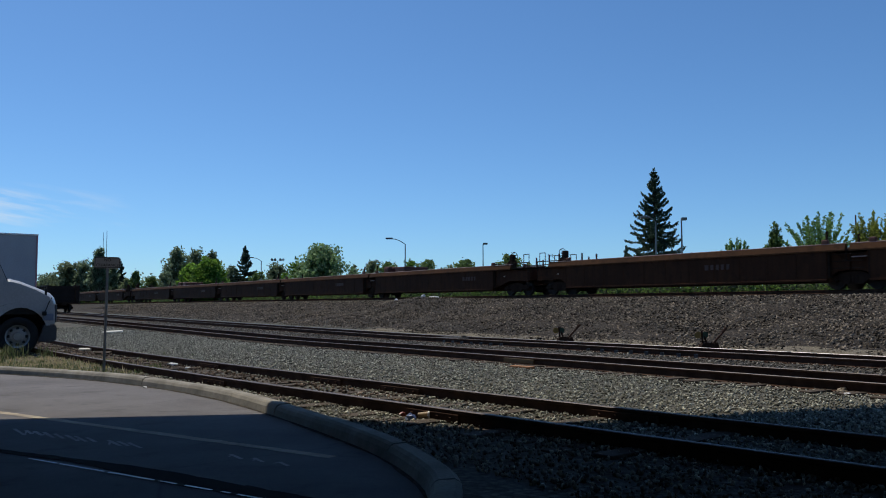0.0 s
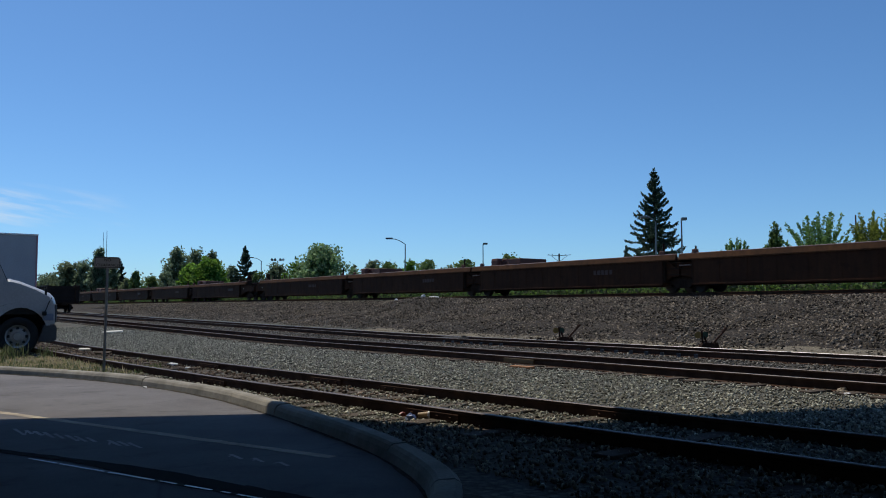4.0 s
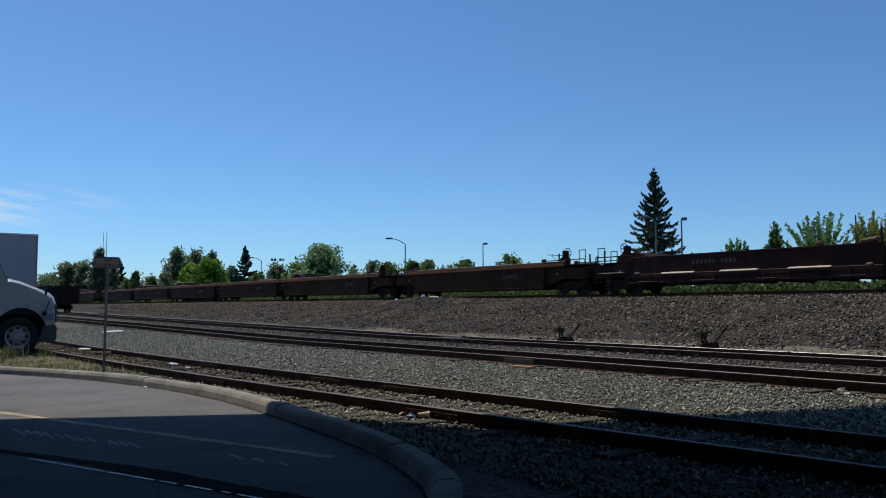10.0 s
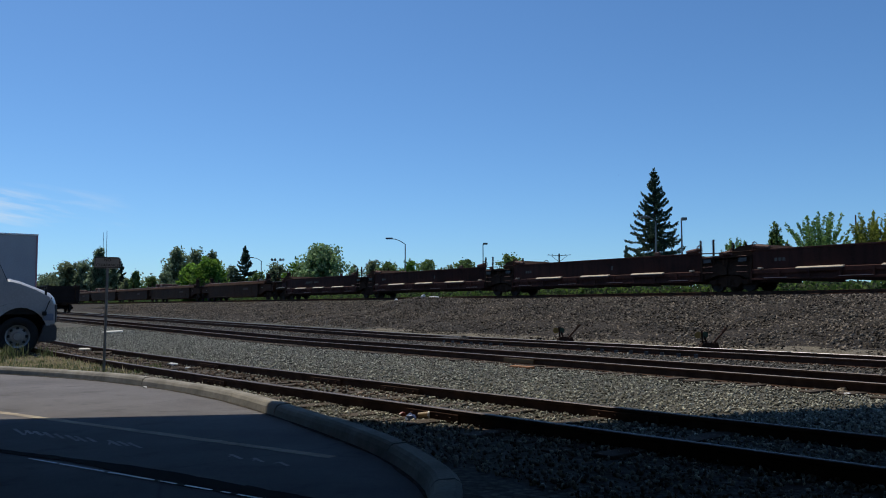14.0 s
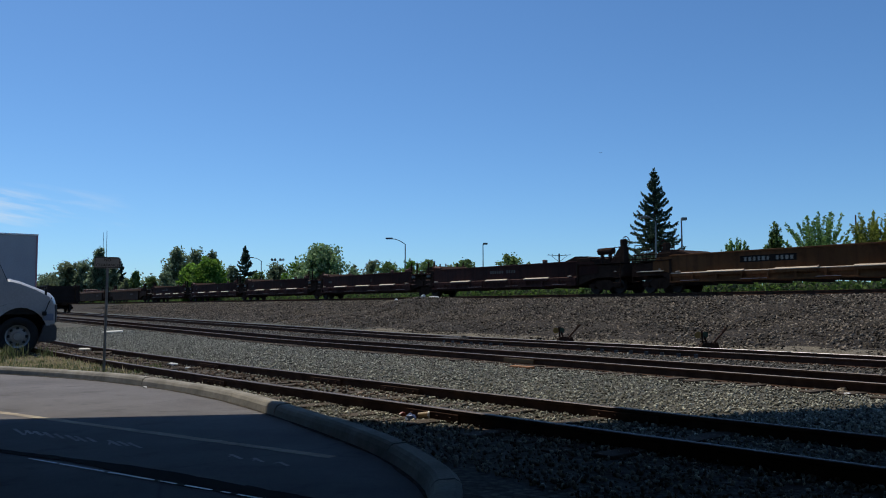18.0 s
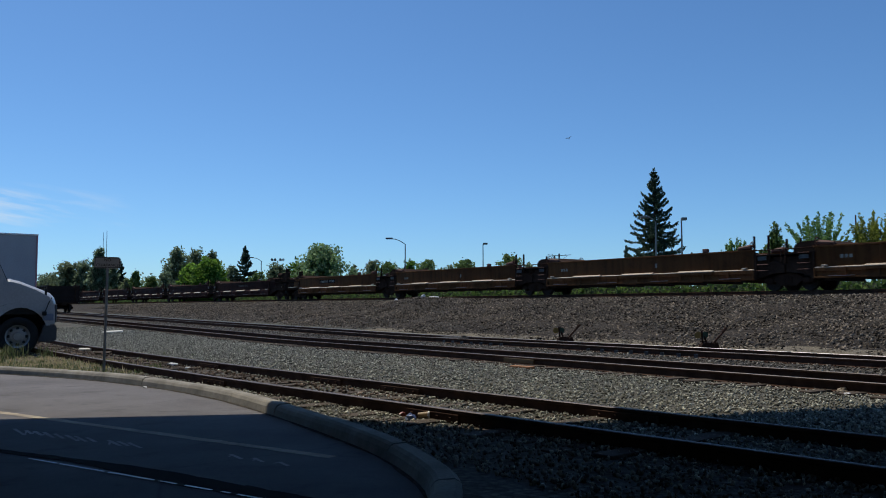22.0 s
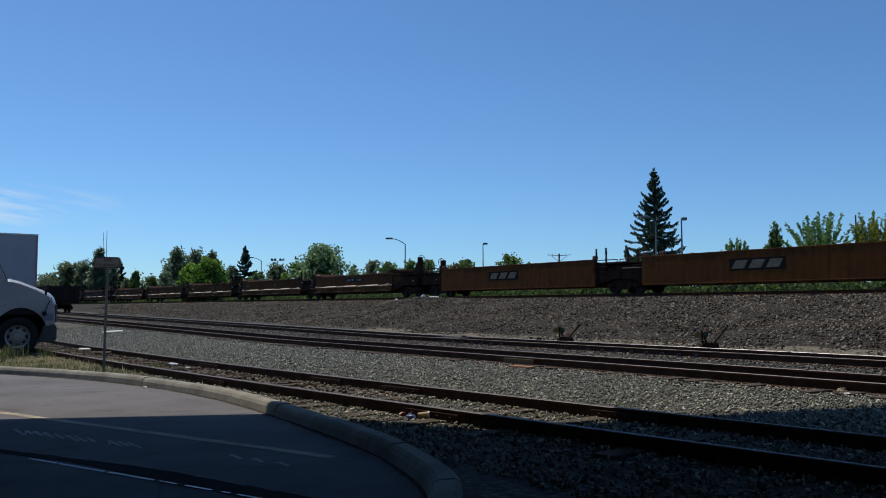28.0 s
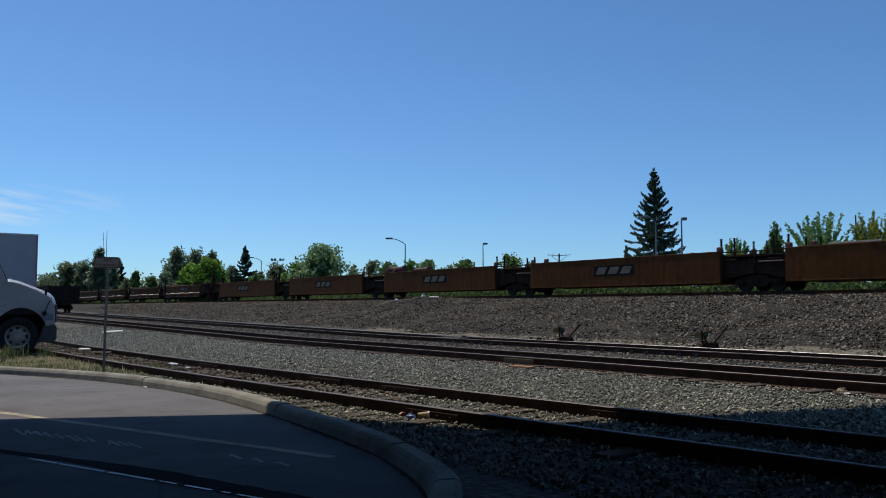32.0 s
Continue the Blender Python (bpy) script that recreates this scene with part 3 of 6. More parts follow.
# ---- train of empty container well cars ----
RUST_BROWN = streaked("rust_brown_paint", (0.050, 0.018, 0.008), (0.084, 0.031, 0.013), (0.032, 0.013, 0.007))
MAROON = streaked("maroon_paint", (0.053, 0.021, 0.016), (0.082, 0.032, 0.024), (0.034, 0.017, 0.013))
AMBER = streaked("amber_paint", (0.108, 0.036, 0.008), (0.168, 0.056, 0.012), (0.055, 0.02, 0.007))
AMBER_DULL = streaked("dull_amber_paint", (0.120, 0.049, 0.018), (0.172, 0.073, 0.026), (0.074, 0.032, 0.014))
# lighter copy of the rust-brown paint, for the sunlit top rail
CHORD_RUST_LIT = streaked("sunlit_rust_rail", (0.062, 0.026, 0.010), (0.108, 0.045, 0.017), (0.036, 0.016, 0.008))
RUST_MARK = mottled("rust_stencil", (0.09, 0.042, 0.03), (0.11, 0.05, 0.036), 2, 30, 0.7)
RED_FITTING = mottled("red_oxide_fitting", (0.08, 0.027, 0.017), (0.125, 0.042, 0.024), 2, 20, 0.7, 0, 0.1, 0.003)
BLACK_STEEL = mottled("grimy_black_steel", (0.030, 0.017, 0.012), (0.056, 0.034, 0.024), 2, 30, 0.95, 0.0, 0.2, 0.004, 0.05)
WHEEL_STEEL = mottled("wheel_steel", (0.02, 0.014, 0.011), (0.035, 0.025, 0.02), 3, 30, 0.85, 0.1, 0.1, 0.002)
GREY_PANEL = mottled("grey_panel", (0.04, 0.043, 0.043), (0.065, 0.067, 0.065), 2, 30, 0.6)
LOGO_DARK = mottled("logo_panel", (0.020, 0.014, 0.011), (0.03, 0.022, 0.017), 2, 30, 0.85, 0, 0.1, 0.003, 0.08)
LOGO_LIGHT = mottled("logo_stroke", (0.18, 0.15, 0.11), (0.27, 0.23, 0.17), 2, 30, 0.85, 0, 0.1, 0.003, 0.1, (0.10, 0.075, 0.05), 0.4)
# brightness of sunlit ledges and treads is put into this pale colour
LEDGE_PALE = mottled("pale_lit_edge", (0.40, 0.31, 0.22), (0.55, 0.45, 0.34), 2, 30, 0.6)
MARK_BRIGHT = mottled("cream_stencil", (0.24, 0.22, 0.18), (0.34, 0.31, 0.25), 2, 30, 0.8)
MARK_PALE = mottled("pale_stencil", (0.085, 0.07, 0.058), (0.12, 0.10, 0.082), 2, 30, 0.7)


def brake_wheel(bm, x, y, z, r):
    """A hand wheel with a rim and five spokes, standing across the car."""
    n = 16
    ring = [(x, y + r * math.cos(i * 2 * math.pi / n), z + r * math.sin(i * 2 * math.pi / n)) for i in range(n + 1)]
    pipe(bm, ring, 0.022, 6)
    for i in range(5):
        a = i * 2 * math.pi / 5
        rod(bm, (x, y, z), (x, y + r * math.cos(a), z + r * math.sin(a)), 0.016, seg=5)
    rod(bm, (x - 0.06, y, z), (x + 0.06, y, z), 0.05, seg=8)


# rust tone lightened to stand for edges in the sun
LEDGE_RUST_LIT = mottled("rusty_lit_edge", (0.24, 0.15, 0.125), (0.36, 0.25, 0.21), 2, 30, 0.7)


def wedge(bm, x0, x1, y_in, y_out, z0, z1):
    """A long block whose top slopes down to the outside."""
    sect = [(y_in, z0), (y_in, z1), (y_in + (y_out - y_in) * 0.25, z1), (y_out, z0 + 0.03), (y_out, z0)]
    a = [bm.verts.new((x0, y, z)) for y, z in sect]
    b = [bm.verts.new((x1, y, z)) for y, z in sect]
    bm.faces.new(a)
    bm.faces.new(b[::-1])
    for i in range(5):
        bm.faces.new((a[i], b[i], b[(i + 1) % 5], a[(i + 1) % 5]))
    bmesh.ops.recalc_face_normals(bm, faces=bm.faces[:])


def bogie(unit, x):
    """A two-axle truck: side frames, bolster and two wheel sets."""
    t = new("truck")
    t.parent = unit
    t.matrix_basis = pose(x, 0, 0)
    for s in (-1, 1):
        bm = bmesh.new()
        y0, y1 = (0.93, 1.07) if s > 0 else (-1.07, -0.93)
        prism(bm, [(-1.22, 0.36), (-1.22, 0.56), (-0.72, 0.60), (-0.42, 0.76), (0.42, 0.76), (0.72, 0.60), (1.22, 0.56), (1.22, 0.36), (1.0, 0.38), (0.62, 0.40), (0.40, 0.22), (-0.40, 0.22), (-0.62, 0.40), (-1.0, 0.38)], y0, y1)
        for k in (-0.16, 0.0, 0.16):
            rod(bm, (k, (y0 + y1) / 2 + s * 0.05, 0.30), (k, (y0 + y1) / 2 + s * 0.05, 0.62), 0.06, seg=8)
        for k in (-0.89, 0.89):
            box(bm, k - 0.14, k + 0.14, y0 - 0.02, y1 + 0.04, 0.33, 0.58, 0.02)
        part("side_frame", bm, BLACK_STEEL, t)
    bm = bmesh.new()
    box(bm, -0.2, 0.2, -1.05, 1.05, 0.5, 0.8, 0.03)
    part("bolster", bm, BLACK_STEEL, t)
    for k in (-0.89, 0.89):
        bm = bmesh.new()
        rod(bm, (0, -0.9, 0), (0, 0.9, 0), 0.08, seg=10)
        for s in (-1, 1):
            rod(bm, (0, s * 0.70, 0), (0, s * 0.83, 0), 0.42, seg=20)
            rod(bm, (0, s * 0.66, 0), (0, s * 0.70, 0), 0.445, seg=20)
            rod(bm, (0, s * 0.83, 0), (0, s * 0.86, 0), 0.13, seg=10)
            for h in range(3):
                a = h * 2.094
                rod(bm, (0.24 * math.cos(a), s * 0.825, 0.24 * math.sin(a)), (0.24 * math.cos(a), s * 0.836, 0.24 * math.sin(a)), 0.07, seg=7)
        w = part("wheel_set", bm, WHEEL_STEEL, t)
        w.matrix_basis = pose(k, 0, 0.42)


def well_unit(kind, L, front, rear, rear_truck, label, logo=False, pile=False):
    """One well between two ends. front, rear: 'joint' or 'coupler'. x points forward, z is 0 on the rail."""
    u = thing("well_car", Matrix.Identity(4), label, "rail car", group="container train")
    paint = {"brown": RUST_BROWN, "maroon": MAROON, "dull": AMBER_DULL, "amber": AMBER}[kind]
    gap = {"brown": 0.95, "maroon": 1.45, "dull": 1.5, "amber": 1.75}[kind]
    xa = -L / 2 + (gap if rear == "joint" else 3.9)
    xb = L / 2 - (gap if front == "joint" else 3.0)
    ledge = kind in ("maroon", "dull")
    for s in (-1, 1):
        yo = 1.52 * s          # outer face
        yi = 1.36 * s

        def slab(x0, x1, y0, y1, z0, z1, bev=0.0, bmx=None):
            box(bmx, x0, x1, min(y0, y1), max(y0, y1), z0, z1, bev)

        bm = bmesh.new()
        if kind == "brown":
            slab(xa, xb, yi, yo - s * 0.05, 0.40, 1.66, 0.0, bm)
            n = int((xb - xa) / 1.45)
            for i in range(n + 1):
                x = xa + (xb - xa) * i / n
                slab(max(xa, x - 0.05), min(xb, x + 0.05), yo - s * 0.06, yo - s * 0.035, 0.5, 1.64, 0.0, bm)
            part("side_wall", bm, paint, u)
            bm = bmesh.new()
            a = [(yi - s * 0.06, 1.92), (yi + s * 0.09, 1.93), (yo + s * 0.01, 1.68), (yo + s * 0.01, 1.62), (yi - s * 0.06, 1.62)]
            ca = xa - (gap - 0.1 if rear == "joint" else 1.8)
            cb = xb + (gap - 0.1 if front == "joint" else 1.5)
            va = [bm.verts.new((ca, y, z)) for y, z in a]
            vb = [bm.verts.new((cb, y, z)) for y, z in a]
            bm.faces.new(va)
            bm.faces.new(vb[::-1])
            for i in range(5):
                bm.faces.new((va[i], vb[i], vb[(i + 1) % 5], va[(i + 1) % 5]))
            bmesh.ops.recalc_face_normals(bm, faces=bm.faces[:])
            part("top_chord", bm, CHORD_RUST_LIT, u, "sloping top rail in a lighter, sunlit rust-orange")
            # added pale strip paints the sunlit line along the top rail
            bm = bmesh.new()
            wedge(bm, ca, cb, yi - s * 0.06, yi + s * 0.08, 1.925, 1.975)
            part("lit_strip", bm, LEDGE_RUST_LIT, u, "pale strip painting the sunlit edge of the top rail")
            bm = bmesh.new()
            slab(xa, xb, yi, yo, 0.36, 0.44, 0.01, bm)
            part("bottom_sill", bm, paint, u)
        elif ledge:
            slab(xa, xb, yi, yo - s * 0.16, 0.98, 1.86, 0.0, bm)
            n = 5
            for i in range(1, n):
                x = xa + (xb - xa) * i / n
                slab(x - 0.012, x + 0.012, yo - s * 0.165, yo - s * 0.155, 1.0, 1.85, 0.0, bm)
            part("side_wall", bm, paint, u)
            bm = bmesh.new()
            slab(xa - 0.1, xb + 0.1, yi - s * 0.02, yo - s * 0.12, 1.85, 1.93, 0.015, bm)
            part("top_chord", bm, paint, u)
            # on dull cars the ledge's sunlight is put into its pale colour
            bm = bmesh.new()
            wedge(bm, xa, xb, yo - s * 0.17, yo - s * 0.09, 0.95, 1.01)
            part("ledge", bm, LEDGE_PALE if kind == "dull" else paint, u, "side ledge, given a sunlit pale tone on dull cars")
            for f0, f1 in ((0.16, 0.31), (0.425, 0.575), (0.69, 0.84)):
                bm = bmesh.new()
                x0, x1 = xa + (xb - xa) * f0, xa + (xb - xa) * f1
                slab(x0, x1, yo - s * 0.155, yo + s * 0.02, 0.84, 0.952, 0.0, bm)
                part("step_bracket", bm, paint, u)
                bm = bmesh.new()
                wedge(bm, x0, x1, yo - s * 0.155, yo + s * 0.03, 0.955, 1.055)
                part("step_block", bm, LEDGE_PALE, u, "step tread in a sunlit pale tone")
            for x in (xa + 0.5, xb - 0.5):
                bm = bmesh.new()
                slab(x - 0.11, x + 0.11, yo - s * 0.15, yo + s * 0.03, 1.0, 1.09, 0.03, bm)
                part("lift_lug", bm, LEDGE_PALE, u, "pale lifting lug")
            bm = bmesh.new()
            slab(xa, xb, yi - s * 0.05, yo - s * 0.08, 0.80, 0.95, 0.0, bm)
            n = 10
            for i in range(n + 1):
                x = xa + (xb - xa) * i / n
                slab(max(xa, x - 0.04), min(xb, x + 0.04), yo - s * 0.09, yo - s * 0.02, 0.58, 0.95, 0.0, bm)
            part("lower_sill", bm, paint, u)
            bm = bmesh.new()
            slab(xa, xb, yi - s * 0.06, yi - s * 0.01, 0.56, 0.80, 0.0, bm)
            part("inner_web", bm, paint, u)
            bm = bmesh.new()
            slab(xa, xb, yi - s * 0.05, yo - s * 0.01, 0.50, 0.575, 0.01, bm)
            part("bottom_flange", bm, paint, u)
            # lower treads in the pale edge tone, hung between the step blocks
            for f0, f1 in ((0.05, 0.13), (0.35, 0.43), (0.60, 0.70), (0.87, 0.95)):
                bm = bmesh.new()
                wedge(bm, xa + (xb - xa) * f0, xa + (xb - xa) * f1, yo - s * 0.02, yo + s * 0.05, 0.575, 0.605)
                part("lower_tread", bm, LEDGE_RUST_LIT, u, "pale tread on the lower flange")
        else:
            slab(xa, xb, yi, yo, 0.42, 1.90, 0.02, bm)
            part("side_wall", bm, paint, u)
            bm = bmesh.new()
            slab(xa, xb, yi - s * 0.04, yo + s * 0.012, 1.86, 1.94, 0.02, bm)
            part("top_chord", bm, paint, u)
            bm = bmesh.new()
            slab(xa, xb, yi, yo + s * 0.015, 0.40, 0.46, 0.01, bm)
            part("bottom_sill", bm, paint, u)
        # knobs over the wall's ends
        if kind in ("amber", "brown"):
            for x, on in ((xa + 0.1, True), (xb - 0.1, True), (xb - 1.3, kind == "amber")):
                if on:
                    bm = bmesh.new()
                    slab(x - 0.16, x + 0.16, yi - s * 0.1, yi + s * 0.08, 1.9, 2.16, 0.07, bm)
                    part("guide_knob", bm, RED_FITTING, u, "rust-red container guide")
        else:
            bm = bmesh.new()
            slab(xa + 2.6, xa + 2.95, yi - s * 0.1, yi + s * 0.06, 1.9, 2.12, 0.07, bm)
            part("guide_knob", bm, RED_FITTING, u, "rust-red container guide")
        # slender posts at the rear joint
        if rear == "joint" or front == "joint":
            xp = xa + 0.05 if rear == "joint" else xb - 0.05
            for dx in (0.0, -0.75 if rear == "joint" else 0.75):
                if kind == "brown" and dx:
                    continue
                bm = bmesh.new()
                rod(bm, (xp + dx, s * 1.3, 1.35), (xp + dx, s * 1.3, 2.55), 0.055, seg=8)
                part("guide_post", bm, BLACK_STEEL, u)
        # the upper wall reaches out over the leading truck
        if ledge and front == "coupler":
            bm = bmesh.new()
            y0, y1 = sorted((yi, yo - s * 0.16))
            prism(bm, [(xb - 0.01, 0.98), (xb - 0.01, 1.86), (L / 2 - 2.1, 1.84), (L / 2 - 1.8, 1.62), (L / 2 - 1.75, 1.12), (xb + 0.6, 1.12)], y0, y1)
            part("end_panel", bm, paint, u)
            bm = bmesh.new()
            wedge(bm, xb + 0.5, L / 2 - 0.7, yo - s * 0.16, yo - s * 0.05, 1.10, 1.16)
            part("end_ledge", bm, LEDGE_PALE, u, "edge over the truck in a sunlit pale tone")
        if ledge and rear == "coupler":
            bm = bmesh.new()
            y0, y1 = sorted((yi, yo - s * 0.16))
            prism(bm, [(xa + 0.01, 0.98), (xa + 0.01, 1.86), (xa - 1.25, 1.84), (xa - 1.65, 1.6), (xa - 1.65, 1.16), (xa - 0.6, 1.12)], y0, y1)
            part("end_panel", bm, paint, u)
        # paint marks
        if logo:
            bm = bmesh.new()
            slab(-1.5, 1.5, yo, yo + s * 0.006, 0.98, 1.55, 0.0, bm)
            panel = part("logo_panel", bm, LOGO_DARK, u, "dark panel with three pale slanted shapes")
            for i in range(3):
                bm = bmesh.new()
                c = (-0.92 + i * 0.92) * -s
                sl = 0.12 * -s
                y0, y1 = sorted((yo + s * 0.005, yo + s * 0.011))
                prism(bm, [(c - 0.33 + sl, 1.46), (c + 0.33 + sl, 1.46), (c + 0.33 - sl, 1.07), (c - 0.33 - sl, 1.07)], y0, y1)
                part("logo_shape", bm, LOGO_LIGHT, panel)
        elif ledge:
            bm = bmesh.new()
            r = random.Random(int(L * 100) + (7 if kind == "dull" else 3))
            fy = yo - s * 0.16
            y0, y1 = sorted((fy, fy + s * 0.006))
            if front == "coupler" or rear == "coupler":
                if kind == "dull":
                    pm = bmesh.new()
                    slab(-0.75, 2.2, fy, fy + s * 0.004, 1.36, 1.67, 0.0, pm)
                    part("marking_panel", pm, LOGO_DARK, u, "dark painted panel behind stencilled marks")
                    y0, y1 = sorted((fy + s * 0.003, fy + s * 0.009))
                x = -0.5
                for i in range(11):
                    w = r.uniform(0.10, 0.17)
                    if i != 4:
                        box(bm, x - w / 2, x + w / 2, y0, y1, 1.42, 1.60)
                    x += 0.24
            else:
                box(bm, -1.3, -1.18, y0, y1, 1.3, 1.52)
                for i in range(3):
                    box(bm, xb - 1.7 + i * 0.2, xb - 1.57 + i * 0.2, y0, y1, 1.35, 1.5)
            tagged(part("stencilled_text", bm, MARK_BRIGHT if kind == "dull" else MARK_PALE, u, "pale stencilled marks"), kind="stuff")
        else:
            bm = bmesh.new()
            r = random.Random(int(L * 10))
            y0, y1 = sorted((yo - s * 0.05, yo - s * 0.02))
            for i in range(5):
                box(bm, -4.2 + i * 0.3, -4.2 + i * 0.3 + r.uniform(0.14, 0.24), y0, y1, 1.05, 1.3)
            tagged(part("stencilled_text", bm, RUST_MARK if kind == "brown" else MARK_PALE, u, "dull stencilled marks"), kind="stuff")
    # well floor: cross bearers
    n = 7
    for i in range(n):
        x = xa + 0.6 + (xb - xa - 1.2) * i / (n - 1)
        bm = bmesh.new()
        box(bm, x - 0.16, x + 0.16, -1.4, 1.4, 0.40, 0.52)
        part("cross_bearer", bm, BLACK_STEEL, u)
    # ends
    for end, sg, x_wall in ((front, 1, xb), (rear, -1, xa)):
        tip = sg * L / 2
        bm = bmesh.new()
        box(bm, min(x_wall - sg * 0.02, x_wall + sg * 0.1), max(x_wall - sg * 0.02, x_wall + sg * 0.1), -1.42, 1.42, 0.5, 1.72)
        part("bulkhead", bm, BLACK_STEEL, u)
        bm = bmesh.new()
        if end == "joint":
            outline = [(x_wall, 1.78), (tip - sg * 0.35, 1.30), (tip - sg * 0.05, 1.18), (tip - sg * 0.05, 0.82), (tip - sg * 0.6, 0.78), (x_wall, 0.55)]
            for s in (-1, 1):
                prism(bm, outline, s * 1.2 - 0.06, s * 1.2 + 0.06)
            box(bm, min(x_wall, tip - sg * 0.02), max(x_wall, tip - sg * 0.02), -1.15, 1.15, 0.86, 1.55, 0.02)
        else:
            outline = [(x_wall, 1.80), (tip - sg * 1.3, 1.55), (tip - sg * 0.35, 1.42), (tip - sg * 0.35, 0.92), (tip - sg * 2.4, 0.90), (x_wall, 0.50)]
            for s in (-1, 1):
                prism(bm, outline, s * 1.25 - 0.07, s * 1.25 + 0.07)
            box(bm, min(x_wall, tip - sg * 0.35), max(x_wall, tip - sg * 0.35), -1.2, 1.2, 0.95, 1.62, 0.02)
            box(bm, min(x_wall, tip - sg * 0.9), max(x_wall, tip - sg * 0.9), -0.6, 0.6, 0.62, 0.96, 0.02)
        part("end_frame", bm, RUST_BROWN if kind == "brown" else BLACK_STEEL, u)
        bm = bmesh.new()
        if ledge and (end == "coupler" or sg > 0):
            hood = bmesh.new()
            prism(hood, [(x_wall - sg * 1.3, 1.88), (x_wall - sg * 0.5, 2.12), (x_wall - sg * 0.25, 2.2), (x_wall + sg * 0.75, 2.16), (x_wall + sg * 1.05, 2.02), (x_wall + sg * 1.1, 1.66), (x_wall - sg * 1.3, 1.7)], -1.3, 1.3)
            bmesh.ops.bevel(hood, geom=hood.edges[:], offset=0.05, segments=2, affect="EDGES")
            part("end_hood", hood, BLACK_STEEL, u, "rounded dark hood over the car's end")
        if end == "joint":
            box(bm, min(x_wall, tip), max(x_wall, tip), -1.42, 1.42, 1.62, 1.66)
            for s in (-1, 1):
                pipe(bm, [(x_wall, s * 1.42, 1.88), (tip - sg * 0.1, s * 1.42, 1.86), (tip - sg * 0.1, s * 1.42, 1.2)], 0.025, 6)
        else:
            box(bm, min(x_wall, tip - sg * 0.4), max(x_wall, tip - sg * 0.4), -1.45, 1.45, 1.66, 1.70)
            for s in (-1, 1):
                pipe(bm, [(x_wall, s * 1.45, 2.02), (tip - sg * 0.45, s * 1.45, 2.02), (tip - sg * 0.45, s * 1.45, 0.55)], 0.028, 6)
                for k in (0.0, 0.28, 0.56):
                    rod(bm, (tip - sg * 0.45, s * 1.45, 0.6 + k), (tip - sg * 0.95, s * 1.45, 0.6 + k), 0.02, seg=6)
                pipe(bm, [(tip - sg * 0.5, s * 1.3, 1.7), (tip - sg * 0.5, s * 1.3, 2.55), (tip - sg * 1.0, s * 1.3, 2.55), (tip - sg * 1.0, s * 1.3, 1.7)], 0.024, 6)
                for k in (1.6, 2.4):
                    rod(bm, (tip - sg * k, s * 1.45, 1.7), (tip - sg * k, s * 1.45, 2.02), 0.022, seg=6)
        part("walkway", bm, BLACK_STEEL, u)
        if end == "coupler" and kind == "brown":
            for k, zt in ((1.5, 2.62), (2.1, 2.35), (2.75, 2.5)):
                bm = bmesh.new()
                rod(bm, (tip - sg * k, -1.3, 1.66), (tip - sg * k, -1.3, zt), 0.055, seg=8)
                part("guide_post", bm, RED_FITTING, u)
        if end == "coupler":
            bm = bmesh.new()
            box(bm, min(tip - sg * 0.6, tip + sg * 0.02), max(tip - sg * 0.6, tip + sg * 0.02), -0.16, 0.16, 0.72, 0.98, 0.03)
            part("coupler", bm, BLACK_STEEL, u)
            bm = bmesh.new()
            bx = tip - sg * ((2.6 if kind == "brown" else 0.7 if ledge else 1.6) if sg < 0 else 2.3)
            up = 0.38 if ledge and sg < 0 else 0.0
            rod(bm, (bx, 0.9, 1.68), (bx, 0.9, 2.5 + up), 0.05, seg=6)
            box(bm, bx - 0.16, bx + 0.10, 0.72, 1.08, 2.2 + up, 2.62 + up, 0.06)
            prism(bm, [(bx - sg * 0.85, 1.7), (bx + sg * 0.2, 1.7), (bx + sg * 0.2, 2.2 + up), (bx - sg * 0.05, 2.25 + up)], 0.7, 1.1)
            brake_wheel(bm, bx + sg * 0.2, 0.9, 2.48 + up, 0.28)
            part("hand_brake", bm, BLACK_STEEL, u, "hand brake with spoked wheel")
            if kind == "maroon" and sg < 0:
                bm = bmesh.new()
                rod(bm, (bx + 1.85, 0.9, 2.40), (bx + 0.75, 0.9, 2.40), 0.19, seg=14)
                for k in (1.0, 1.6):
                    box(bm, bx + k - 0.06, bx + k + 0.06, 0.8, 1.0, 1.68, 2.3)
                part("air_tank", bm, BLACK_STEEL, u, "dark round air tank on brackets")
            bm = bmesh.new()
            box(bm, bx - sg * 0.05 - 0.06, bx - sg * 0.05 + 0.06, 1.50, 1.53, 1.18, 1.24)
            part("reflector", bm, LEDGE_PALE, u, "small pale reflector")
            bogie(u, tip - sg * 2.0)
        elif kind in ("maroon", "dull"):
            for s in (-1, 1):
                bm = bmesh.new()
                rod(bm, (x_wall - sg * 0.9, s * 1.32, 2.0), (x_wall - sg * 0.2, s * 1.32, 2.06), 0.09, 0.13, 10)
                brake_wheel(bm, x_wall - sg * 0.12, s * 1.32, 2.1, 0.2)
                part("container_lock", bm, RED_FITTING, u, "rust-red container lock with a ring")
            for s in (-1, 1):
                bm = bmesh.new()
                box(bm, x_wall + sg * 0.45 - 0.22, x_wall + sg * 0.45 + 0.22, s * 1.47 - 0.01, s * 1.47 + 0.01, 1.40, 1.58)
                part("data_plate", bm, GREY_PANEL, u, "small grey plate")
                for z in (0.92, 1.2, 1.66):
                    bm = bmesh.new()
                    rod(bm, (x_wall + sg * 0.2, s * 1.49, z), (x_wall + sg * 0.75, s * 1.49, z), 0.02, seg=6)
